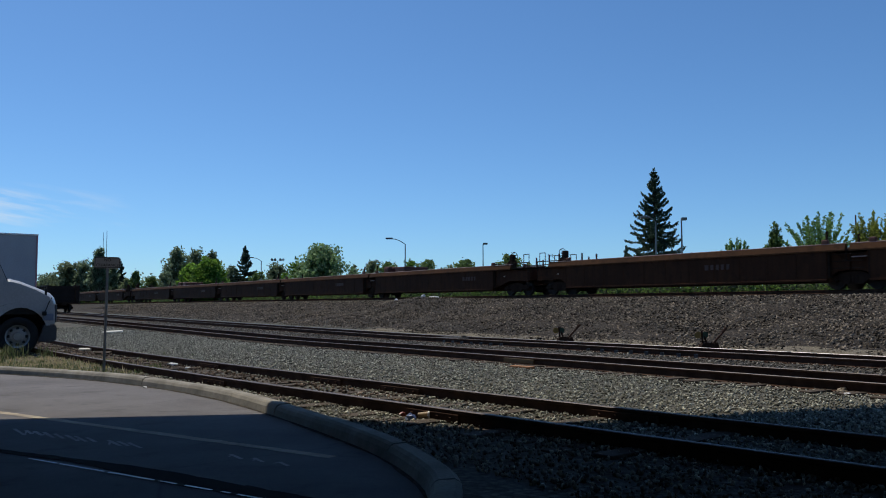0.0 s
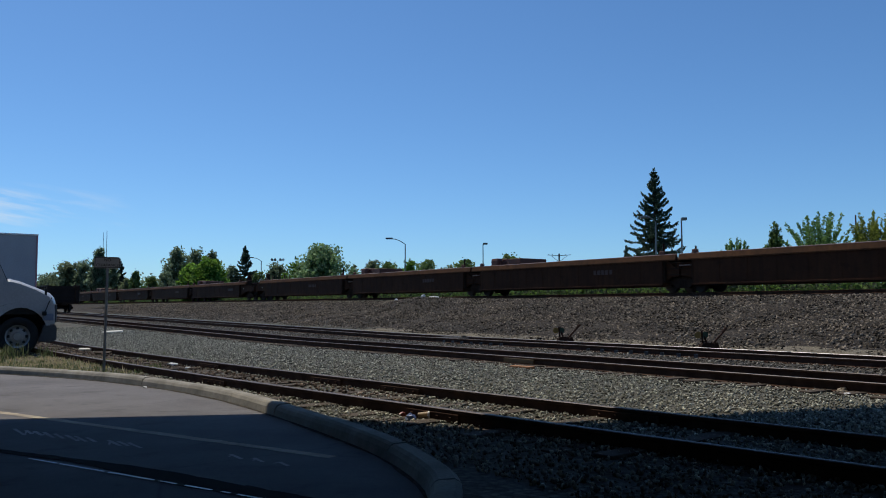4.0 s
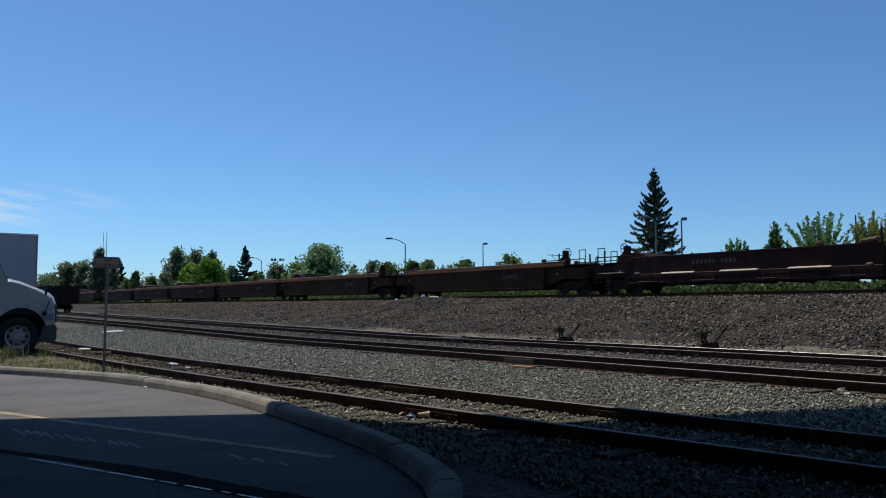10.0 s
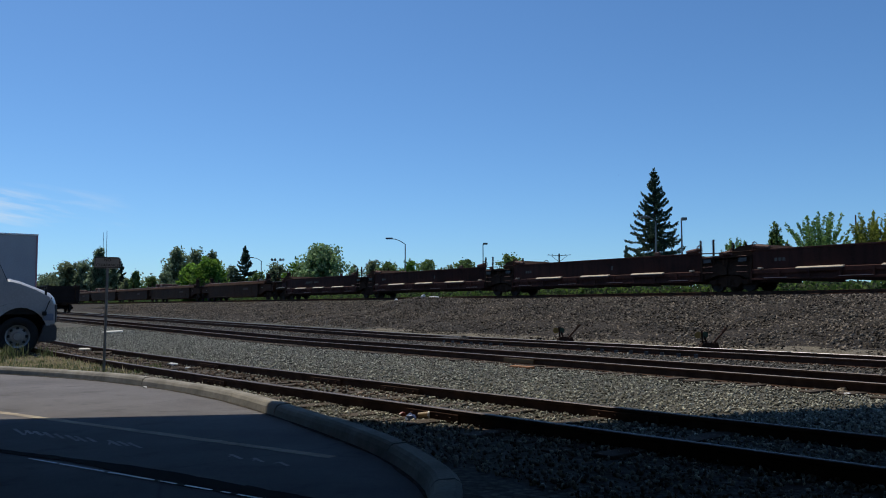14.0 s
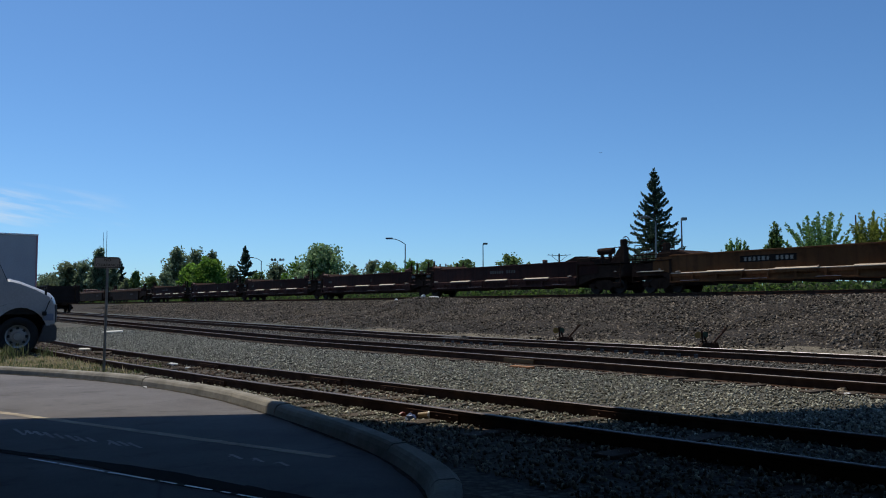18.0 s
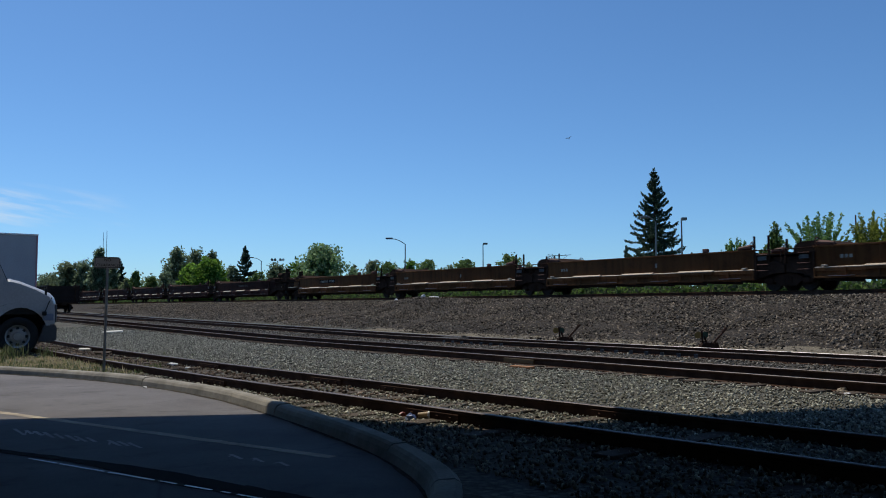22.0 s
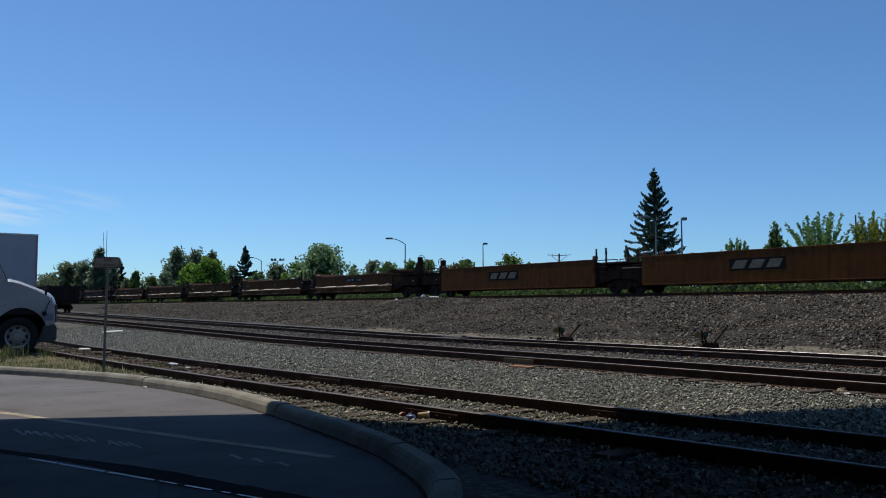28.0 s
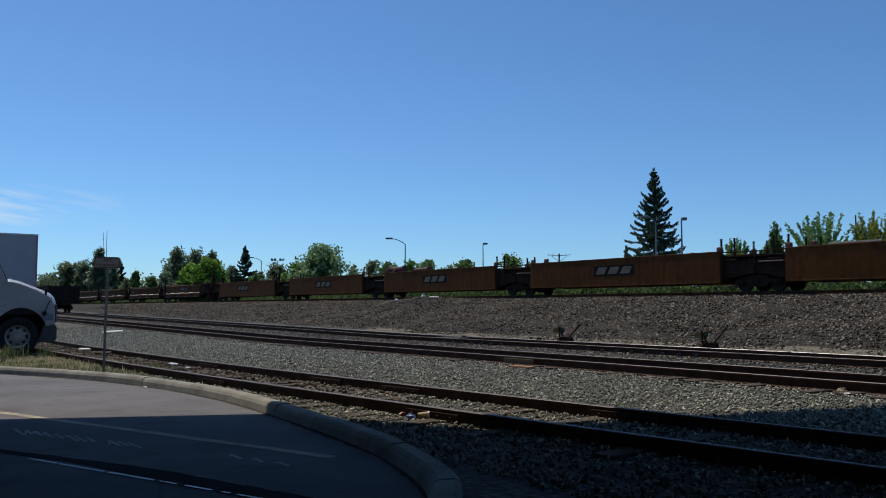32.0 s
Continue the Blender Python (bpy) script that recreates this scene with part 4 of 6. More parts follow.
                    part("grab_iron", bm, RED_FITTING, u)
        else:
            if sg > 0:
                for s in (-1, 1):
                    bm = bmesh.new()
                    y0, y1 = sorted((s * 1.40, s * 1.52))
                    box(bm, x_wall + 0.12, x_wall + gap * 0.8, y0, y1, 1.34, 1.39, 0.01)
                    part("end_step", bm, LEDGE_RUST_LIT, u, "pale step at the car's end")
            for s in (-1, 1):
                for z in (0.9, 1.2, 1.5):
                    bm = bmesh.new()
                    rod(bm, (x_wall + sg * 0.25, s * 1.48, z), (x_wall + sg * 0.95, s * 1.48, z), 0.018, seg=6)
                    part("grab_iron", bm, BLACK_STEEL, u)
    if rear_truck:
        bogie(u, -L / 2)
    if pile:
        bm = bmesh.new()
        if kind == "brown":
            box(bm, xb - 1.5, xb - 0.75, -1.15, 1.15, 1.72, 2.45, 0.16)
            box(bm, xb - 3.75, xb - 2.55, -1.1, 1.1, 1.72, 2.36, 0.06)
            for sy in (-0.8, 0.8):
                pipe(bm, [(xb - 1.4, sy, 2.1), (xb - 1.7, sy, 2.36), (xb - 2.0, sy, 2.34), (xb - 2.2, sy, 2.05), (xb - 2.6, sy, 1.95)], 0.06, 8)
            box(bm, xb - 4.4, xb - 0.3, -1.0, 1.0, 1.60, 1.98, 0.04)
        else:
            for sy in (-1.15, 1.15):
                rod(bm, (xb - 2.35, sy, 2.20), (xb - 0.25, sy, 2.20), 0.17, seg=14)
                for x in (xb - 2.35, xb - 0.3):
                    box(bm, x - 0.13, x + 0.13, sy - 0.16, sy + 0.16, 1.86, 2.44, 0.08)
                box(bm, xb - 2.0, xb - 0.6, sy - 0.1, sy + 0.1, 1.88, 2.1, 0.04)
        part("stowed_bolster", bm, RED_FITTING, u, "stowed rust-red container bolster")
    return u


TRAIN = []
MADE = {}
TRAIN_START, PER_UNIT, RATE = -23.75, 7.721, 1.418


def add_unit(kind, L, front, rear, rear_truck, centre, label, logo=False, pile=False, turned=False):
    key = (kind, round(L, 2), front, rear, rear_truck, logo, pile)
    if key in MADE:
        u = copy_thing(MADE[key], Matrix.Identity(4))
    else:
        u = MADE[key] = well_unit(kind, L, front, rear, rear_truck, label, logo, pile)
    TRAIN.append((u, centre, turned))


def add_car(kind, label, at_front, at_rear, long_end, logo=False, piles=(), rear_end=None):
    """A five-unit articulated car between two couplers."""
    total = at_front - at_rear
    rear_end = rear_end or long_end
    mid = (total - long_end - rear_end) / 3
    lengths = [long_end, mid, mid, mid, rear_end]
    pos = at_front
    for i, n in enumerate(lengths):
        add_unit(kind, n, "coupler" if i == 0 else "joint", "coupler" if i == 4 else "joint", i < 4, pos - n / 2, label, logo, i in piles)
        pos -= n


def at(u):
    return TRAIN_START + PER_UNIT * u


BROWN_LABEL = "rust-brown empty container well car, dusty and unloaded"
add_car("brown", BROWN_LABEL, at(31.8), at(20.0), 20.0)
add_car("brown", BROWN_LABEL, at(20.0), at(8.2), 20.0, False, (1, 4))
add_car("brown", BROWN_LABEL, at(8.2), at(-3.87), 20.15, False, (1, 2, 4), 20.85)
add_unit("brown", at(-3.87) - at(-6.62), "coupler", "coupler", False, (at(-3.87) + at(-6.62)) / 2, "rust-brown single well car with couplers at both ends")
add_car("maroon", "dark maroon empty well car with pale step blocks", at(-6.62), at(-18.32), 18.1, False, (), 20.1)
add_car("dull", "dull amber well car with pale ledges and step blocks", at(-18.32), at(-29.86), 18.6)
add_car("amber", "smooth amber well car with a dark logo panel", at(-29.86), at(-41.75), 19.8, True, (2,))
# plate added along the last unit's near wall top, sunlight put into its pale colour
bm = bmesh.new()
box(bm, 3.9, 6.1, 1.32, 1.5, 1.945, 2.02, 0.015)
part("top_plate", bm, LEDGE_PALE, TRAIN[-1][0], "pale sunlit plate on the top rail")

# ---- the vehicles and yard things ----
WHITE_PAINT = mottled("white_vehicle_paint", (0.40, 0.41, 0.42), (0.46, 0.47, 0.48), 1.2, 30, 0.35, 0, 0.03, 0.002, 0.5, (0.38, 0.37, 0.36), 0.25)
GREY_PLASTIC = mottled("grey_bumper", (0.05, 0.053, 0.06), (0.075, 0.08, 0.088), 2, 40, 0.55, 0, 0.1, 0.002)
BLACK_RUBBER = mottled("black_rubber", (0.015, 0.015, 0.015), (0.028, 0.028, 0.027), 4, 50, 0.9, 0, 0.2, 0.003)
STEEL_RIM = mottled("steel_rim", (0.34, 0.34, 0.34), (0.5, 0.5, 0.5), 3, 30, 0.4, 0.5, 0.05, 0.002)
GALV = mottled("galvanized_steel", (0.25, 0.26, 0.26), (0.34, 0.35, 0.35), 3, 30, 0.55, 0.4, 0.1, 0.002)
SIGN_FACE = mottled("sign_face", (0.40, 0.37, 0.33), (0.48, 0.45, 0.40), 3, 30, 0.6, 0, 0.05, 0.001, 0.4, (0.36, 0.33, 0.29), 0.3)
SIGN_INK = mottled("sign_ink", (0.02, 0.02, 0.02), (0.03, 0.03, 0.03), 3, 30, 0.7)
BOXCAR_GREY = mottled("boxcar_grey", (0.34, 0.34, 0.36), (0.40, 0.40, 0.42), 0.8, 18, 0.6, 0, 0.08, 0.003, 0.4, (0.27, 0.26, 0.27), 0.3)
PINK_TRIM = mottled("faded_red_trim", (0.36, 0.18, 0.20), (0.42, 0.23, 0.25), 2, 20, 0.6)
GONDOLA_BROWN = mottled("gondola_brown", (0.018, 0.011, 0.009), (0.034, 0.021, 0.017), 1.2, 18, 0.85, 0, 0.1, 0.003, 0.25)
GLASS = Nodes("dark_glass")
GLASS = GLASS.done((0.02, 0.03, 0.035), 0.05, 0, 0.6)
LENS = Nodes("lamp_lens")
LENS = LENS.done((0.22, 0.27, 0.36), 0.12, 0, 0.6)
YELLOW_PAINT = mottled("yellow_target", (0.20, 0.115, 0.018), (0.28, 0.16, 0.026), 4, 30, 0.6)
BAR_PAINT = mottled("worn_amber_bar", (0.085, 0.048, 0.014), (0.12, 0.068, 0.02), 4, 30, 0.7)
GREEN_PAINT = mottled("green_target", (0.012, 0.036, 0.016), (0.02, 0.05, 0.022), 4, 30, 0.6)
ORANGE_WOOD = mottled("orange_wood", (0.28, 0.13, 0.055), (0.38, 0.19, 0.09), 4, 30, 0.9, 0, 0.3, 0.004)
PALE_WOOD = mottled("pale_board", (0.68, 0.65, 0.57), (0.8, 0.77, 0.7), 4, 30, 0.9, 0, 0.2, 0.003)
PAPER = mottled("litter_white", (0.68, 0.68, 0.68), (0.8, 0.8, 0.8), 4, 30, 0.7)
LITTER_RED = mottled("litter_red", (0.2, 0.03, 0.025), (0.26, 0.05, 0.04), 4, 30, 0.5)
LITTER_BLUE = mottled("litter_blue", (0.08, 0.13, 0.3), (0.12, 0.18, 0.36), 4, 30, 0.5)
LITTER_TAN = mottled("litter_tan", (0.34, 0.23, 0.11), (0.42, 0.29, 0.15), 4, 30, 0.6)


def road_wheel(parent, x, y, z, out):
    """Truck tyre with a dished steel rim and nuts; out is the side that shows (+1 or -1)."""
    w = new("wheel")
    w.parent = parent
    w.matrix_basis = pose(x, y, z)
    bm = bmesh.new()
    prof = [(0.30, -0.13), (0.44, -0.14), (0.49, -0.11), (0.505, -0.05), (0.505, 0.05), (0.49, 0.11), (0.44, 0.14), (0.30, 0.13)]
    n = 36
    rings = [[bm.verts.new((r * math.cos(2 * math.pi * i / n), v, r * math.sin(2 * math.pi * i / n))) for r, v in prof] for i in range(n)]
    for i in range(n):
        a, b = rings[i], rings[(i + 1) % n]
        for k in range(len(prof)):
            bm.faces.new((a[k], a[(k + 1) % len(prof)], b[(k + 1) % len(prof)], b[k]))
    bmesh.ops.recalc_face_normals(bm, faces=bm.faces[:])
    part("tyre", bm, BLACK_RUBBER, w, smooth_faces=True)
    bm = bmesh.new()
    prof = [(0.30, 0.12), (0.27, 0.10), (0.25, 0.02), (0.17, 0.05), (0.11, 0.05), (0.10, 0.12), (0.0, 0.125)]
    rings = [[bm.verts.new((r * math.cos(2 * math.pi * i / n), v * out, r * math.sin(2 * math.pi * i / n))) for r, v in prof] for i in range(n)]
    for i in range(n):
        a, b = rings[i], rings[(i + 1) % n]
        for k in range(len(prof) - 1):
            bm.faces.new((a[k], a[k + 1], b[k + 1], b[k]))
    bmesh.ops.remove_doubles(bm, verts=bm.verts[:], dist=0.0005)
    bmesh.ops.recalc_face_normals(bm, faces=bm.faces[:])
    part("rim", bm, STEEL_RIM, w, "pale steel rim")
    for i in range(8):
        a = i * math.pi / 4
        bm = bmesh.new()
        rod(bm, (0.21 * math.cos(a), out * 0.03, 0.21 * math.sin(a)), (0.21 * math.cos(a), out * 0.045, 0.21 * math.sin(a)), 0.042, seg=8)
        part("vent_hole", bm, SIGN_INK, w)


def build_truck():
    t = thing("delivery_truck", pose(-10.81, 23.65, -0.02, 0, 0, 28), "white conventional-cab truck parked on dry grass", "truck")
    ny, py = -1.08, 1.08
    # hood shell with wheel arches cut by its outline
    arch = [(-1.0 + 0.76 * math.cos(a), 0.50 + 0.76 * math.sin(a)) for a in [math.pi * (0.03 + 0.94 * i / 14) for i in range(15)]]
    hood_line = [(-0.06, 0.82), (-0.06, 1.05), (-0.08, 1.26), (-0.14, 1.44), (-0.26, 1.56), (-0.62, 1.73), (-1.03, 1.875), (-1.32, 1.94), (-1.40, 1.94)]
    outline = hood_line + [(-1.40, 1.34), (-1.88, 1.16), (-1.88, 0.56)] + [p for p in arch[::-1]] + [(-0.2, 0.81)]
    for y0 in (ny, py - 0.05):
        bm = bmesh.new()
        prism(bm, outline, y0, y0 + 0.05)
        part("fender", bm, WHITE_PAINT, t)
    # hood skin between the fenders, rounded over its sides
    bm = bmesh.new()
    prev = None
    for x, z in hood_line:
        taper = 1.0 - 0.10 * smooth(-1.4, 0.0, x)
        row = []
        for k in range(13):
            f = -1 + 2 * k / 12
            yy = 1.085 * taper * math.copysign(abs(f) ** 0.8, f)
            zz = z + 0.09 - 0.19 * abs(f) ** 4
            xx = x - 0.16 * smooth(-0.7, 0.0, x) * abs(f) ** 3 + (0.10 if x > -0.3 else 0.0) * (1 - f * f)
            row.append(bm.verts.new((xx, yy, zz)))
        if prev:
            for k in range(12):
                bm.faces.new((prev[k], prev[k + 1], row[k + 1], row[k]))
        prev = row
    bmesh.ops.recalc_face_normals(bm, faces=bm.faces[:])
    hood = part("hood", bm, WHITE_PAINT, t, smooth_faces=True)
    sol = hood.modifiers.new("thick", "SOLIDIFY")
    sol.thickness, sol.offset = 0.02, -1
    # bumper
    bm = bmesh.new()
    prism(bm, [(-0.52, 0.36), (-0.04, 0.36), (0.0, 0.45), (0.0, 0.74), (-0.05, 0.81), (-0.36, 0.81), (-0.42, 0.60)], ny - 0.01, py + 0.01)
    bmesh.ops.bevel(bm, geom=bm.edges[:], offset=0.025, segments=2, affect="EDGES")
    part("bumper", bm, GREY_PLASTIC, t, "dark grey plastic bumper")
    for s in (-1, 1):
        bm = bmesh.new()
        box(bm, -0.40, -0.10, s * 1.075 - 0.02, s * 1.075 + 0.02, 0.92, 1.10, 0.018)
        part("headlight", bm, LENS, t, "clear headlight lens")
        bm = bmesh.new()
        pipe(bm, [(-0.16, s * 0.98, 1.52), (-0.24, s * 1.12, 1.40), (-0.34, s * 1.18, 1.16)], 0.016, 6)
        box(bm, -0.42, -0.30, s * 1.16 - 0.10, s * 1.16 + 0.10, 1.05, 1.16, 0.03)
        part("hood_mirror", bm, BLACK_RUBBER, t, "black hood mirror on a bent arm")
        bm = bmesh.new()
        box(bm, -0.36, -0.30, s * 0.99 - 0.07, s * 0.99 + 0.07, 1.56, 1.78, 0.02)
        rod(bm, (-0.33, s * 0.97, 1.46), (-0.33, s * 0.99, 1.58), 0.015, seg=6)
        part("fender_mirror", bm, BLACK_RUBBER, t, "small black mirror on the fender's top")
        road_wheel(t, -1.0, s * 0.92, 0.505, s)
        road_wheel(t, -5.2, s * 0.92, 0.505, s)
    bm = bmesh.new()
    box(bm, -0.05, 0.02, -0.7, 0.7, 0.86, 1.36, 0.04)
    for i in range(5):
        box(bm, 0.015, 0.03, -0.66, 0.66, 0.90 + i * 0.09, 0.93 + i * 0.09)
    part("grille", bm, GREY_PLASTIC, t)
    # wheel wells
    bm = bmesh.new()
    for s in (-1, 1):
        box(bm, -1.82, -0.2, min(s * 0.55, s * 1.02), max(s * 0.55, s * 1.02), 1.08, 1.42, 0.02)
        box(bm, -1.86, -1.82, min(s * 0.5, s * 1.02), max(s * 0.5, s * 1.02), 0.35, 1.4)
    box(bm, -1.8, -0.25, -0.55, 0.55, 0.45, 1.4, 0.02)
    part("wheel_well", bm, BLACK_RUBBER, t)
    # cab
    bm = bmesh.new()
    for s in (-1, 1):
        y0, y1 = sorted((s * 1.08, s * 1.03))
        prism(bm, [(-1.40, 1.345), (-1.40, 1.93), (-1.62, 2.46), (-1.80, 2.70), (-3.5, 2.72), (-3.5, 0.55), (-1.885, 0.55), (-1.885, 1.165)], y0, y1)
    box(bm, -3.52, -3.46, -1.03, 1.03, 0.55, 2.72)
    box(bm, -3.5, -1.75, -1.05, 1.05, 2.66, 2.76, 0.04)
    box(bm, -3.5, -1.9, -1.03, 1.03, 0.50, 0.62)
    part("cab", bm, WHITE_PAINT, t)
    bm = bmesh.new()
    a = [(-1.395, -1.075, 1.95), (-1.395, 1.075, 1.95), (-1.72, 1.03, 2.67), (-1.72, -1.03, 2.67)]
    f = bm.faces.new([bm.verts.new(v) for v in a])
    r = bmesh.ops.extrude_face_region(bm, geom=[f])
    bmesh.ops.translate(bm, verts=[v for v in r["geom"] if isinstance(v, bmesh.types.BMVert)], vec=(0.01, 0, 0.015))
    part("windshield", bm, GLASS, t)
    for s in (-1, 1):
        bm = bmesh.new()
        y0, y1 = sorted((s * 1.081, s * 1.092))
        prism(bm, [(-1.72, 1.86), (-1.95, 2.45), (-2.75, 2.5), (-2.75, 1.86)], y0, y1)
        part("side_window", bm, GLASS, t)
        bm = bmesh.new()
        for x in (-1.72, -2.85):
            box(bm, x - 0.006, x + 0.006, s * 1.083 - 0.004, s * 1.083 + 0.004, 0.75, 1.9)
        box(bm, -2.7, -2.5, s * 1.09 - 0.012, s * 1.09 + 0.012, 1.5, 1.54, 0.006)
        part("door", bm, BLACK_RUBBER, t)
    for s in (-1, 1):
        bm = bmesh.new()
        box(bm, -6.3, -0.3, s * 0.42 - 0.04, s * 0.42 + 0.04, 0.5, 0.75)
        part("chassis_rail", bm, BLACK_RUBBER, t)
    # a short-nosed cab: the hood is drawn in
    for o in t.children:
        if o.data:
            for v in o.data.vertices:
                v.co.x = v.co.x * 0.87 if v.co.x > -1.45 else v.co.x + 0.1885
        elif o.matrix_basis.translation.x > -2:
            o.matrix_basis.translation.x *= 0.93


build_truck()


def build_boxcar():
    """Tall boxcar standing on the siding; only its end shows."""
    c = plan(6.0, 45.0)
    z = ground_z(c.x, c.y) + 0.172
    b = thing("boxcar", pose(c.x, c.y, z, 0, 0, HEADING), "tall pale grey boxcar standing on the siding", "rail car")
    bm = bmesh.new()
    box(bm, 0, 15.5, -1.5, 1.5, 1.05, 4.52, 0.02)
    part("body", bm, BOXCAR_GREY, b)
    bm = bmesh.new()
    box(bm, -0.05, 15.55, -1.53, 1.53, 4.52, 4.60, 0.02)
    # the top edge's sunlit highlight is put into a white roof colour
    part("roof", bm, PAPER, b, "pale sunlit roof edge")
    for s in (-1, 1):
        bm = bmesh.new()
        box(bm, -0.035, 0.06, min(s * 1.44, s * 1.515), max(s * 1.44, s * 1.515), 1.05, 4.51, 0.01)
        part("corner_post", bm, PINK_TRIM, b, "faded reddish corner post")
    bm = bmesh.new()
    box(bm, 0.1, 15.4, -1.3, 1.3, 0.8, 1.05)
    part("underframe", bm, BLACK_STEEL, b)
    bm = bmesh.new()
    box(bm, -0.55, 0.2, -0.15, 0.15, 0.75, 0.98, 0.03)
    part("coupler", bm, BLACK_STEEL, b)
    bogie(b, 2.0)
    bogie(b, 13.5)


def build_gondola():
    c = plan(M2_P, 92.8)
    z = ground_z(c.x, c.y) + 0.172
    g = thing("gondola_car", pose(c.x, c.y, z, 0, 0, HEADING), "dark brown gondola car standing on a yard track", "rail car")
    for s in (-1, 1):
        bm = bmesh.new()
        y0, y1 = sorted((s * 1.45, s * 1.38))
        box(bm, 0, 15, y0, y1, 1.0, 2.65)
        for i in range(12):
            yy = sorted((s * 1.45, s * 1.53))
            box(bm, 0.1 + i * 1.33, 0.22 + i * 1.33, yy[0], yy[1], 1.0, 2.62)
        box(bm, -0.02, 15.02, min(s * 1.36, s * 1.55), max(s * 1.36, s * 1.55), 2.62, 2.74, 0.02)
        part("side_wall", bm, GONDOLA_BROWN, g)
    for x in (0.0, 14.93):
        bm = bmesh.new()
        box(bm, x, x + 0.07, -1.38, 1.38, 1.0, 2.66)
        for i in range(4):
            box(bm, x - 0.05, x + 0.02, -1.36, 1.36, 1.2 + i * 0.4, 1.3 + i * 0.4, 0.01)
        part("end_wall", bm, GONDOLA_BROWN, g)
    bm = bmesh.new()
    box(bm, 0, 15, -1.4, 1.4, 0.9, 1.02)
    box(bm, -0.5, 15.5, -0.2, 0.2, 0.7, 0.95, 0.03)
    part("underframe", bm, BLACK_STEEL, g)
    bm = bmesh.new()
    rod(bm, (-0.1, -1.1, 1.0), (-0.1, -1.1, 2.95), 0.06, seg=6)
    brake_wheel(bm, -0.2, -1.1, 2.5, 0.26)
    part("hand_brake", bm, BLACK_STEEL, g)
    bogie(g, 1.9)
    bogie(g, 13.1)


build_boxcar()
build_gondola()


def lettering(text, size, material, parent, m, label=""):
    cu = bpy.data.curves.new("lettering", "FONT")
    cu.body, cu.size, cu.align_x, cu.align_y, cu.extrude = text, size, "CENTER", "CENTER", 0.001
    tmp = new("lettering", cu)
    bpy.context.view_layer.update()
    me = bpy.data.meshes.new_from_object(tmp.evaluated_get(bpy.context.evaluated_depsgraph_get()))
    bpy.data.objects.remove(tmp)
    me.materials.clear()
    me.materials.append(material)
    ob = new("lettering", me)
    ob.parent = parent
    ob.matrix_basis = m
    return ob


def build_sign():
    s = thing("warning_sign", pose(-6.48, 16.3, -0.02, 0, 0.6, 12), "weathered white warning sign on a thin steel post", "sign")
    bm = bmesh.new()
    prism(bm, [(-0.024, 0.0), (-0.024, 2.2), (-0.012, 2.2), (0.012, 2.2), (0.024, 2.2), (0.024, 0.0)], -0.008, 0.008)
    box(bm, -0.012, 0.012, -0.03, 0.0, 0.0, 2.2)
    part("post", bm, GALV, s)
    bm = bmesh.new()
    box(bm, -0.24, 0.24, -0.036, -0.03, 2.015, 2.235)
    es = [e for e in bm.edges if abs(e.verts[0].co.y - e.verts[1].co.y) > 0.004]
    bmesh.ops.bevel(bm, geom=es, offset=0.03, segments=4, affect="EDGES")
    plate = part("plate", bm, SIGN_FACE, s)
    bm = bmesh.new()
    for x0, x1, z0, z1 in ((-0.225, 0.225, 2.213, 2.223), (-0.225, 0.225, 2.027, 2.037), (-0.229, -0.219, 2.04, 2.21), (0.219, 0.229, 2.04, 2.21)):
        box(bm, x0, x1, -0.039, -0.036, z0, z1)
    part("border", bm, SIGN_INK, plate, "thin black border")
    lettering("NO", 0.08, SIGN_INK, plate, pose(0, -0.038, 2.175, 90, 0, 0))
    lettering("CLEARANCE", 0.074, SIGN_INK, plate, pose(0, -0.038, 2.075, 90, 0, 0))
    for z in (2.03, 2.22):
        bm = bmesh.new()
        rod(bm, (0, -0.03, z), (0, -0.042, z), 0.009, seg=8)
        part("bolt", bm, GALV, s)


build_sign()


def switch_stand(m, label):
    s = thing("switch_stand", m, label, "switch stand", group="switch stands")
    bm = bmesh.new()
    box(bm, -0.75, 0.75, -0.12, 0.12, -0.04, 0.06, 0.015)
    part("base_timber", bm, TIE_WOOD, s)
    bm = bmesh.new()
    prism(bm, [(-0.24, 0.06), (0.2, 0.06), (0.16, 0.2), (0.04, 0.24), (-0.12, 0.24), (-0.2, 0.18)], -0.12, 0.12)
    part("body", bm, BLACK_STEEL, s)
    bm = bmesh.new()
    rod(bm, (-0.14, 0, 0.2), (-0.17, 0, 0.58), 0.03, seg=8)
    rod(bm, (-0.02, 0, 0.2), (-0.1, 0, 0.42), 0.03, seg=8)
    part("spindle", bm, BLACK_STEEL, s)
    for dx, mat, lab in ((-0.1, YELLOW_PAINT, "yellow target blade"), (0.1, GREEN_PAINT, "green target blade")):
        bm = bmesh.new()
        rod(bm, (-0.18 + dx, -0.01 - dx * 0.05, 0.45), (-0.18 + dx, 0.0 - dx * 0.05, 0.45), 0.105, seg=9)
        part("target", bm, mat, s, lab)
    bm = bmesh.new()
    pipe(bm, [(0.1, 0, 0.14), (0.26, 0, 0.32), (0.58, 0.02, 0.64)], 0.03, 8)
    rod(bm, (0.44, 0.015, 0.53), (0.56, 0.02, 0.66), 0.038, seg=8)
    part("lever", bm, RAIL_RUST, s)
    bm = bmesh.new()
    prism(bm, [(0.16, 0.0), (0.36, 0.0), (0.29, 0.22), (0.24, 0.24), (0.2, 0.16)], -0.06, 0.06)
    part("lever_stop", bm, BLACK_STEEL, s)
    return s


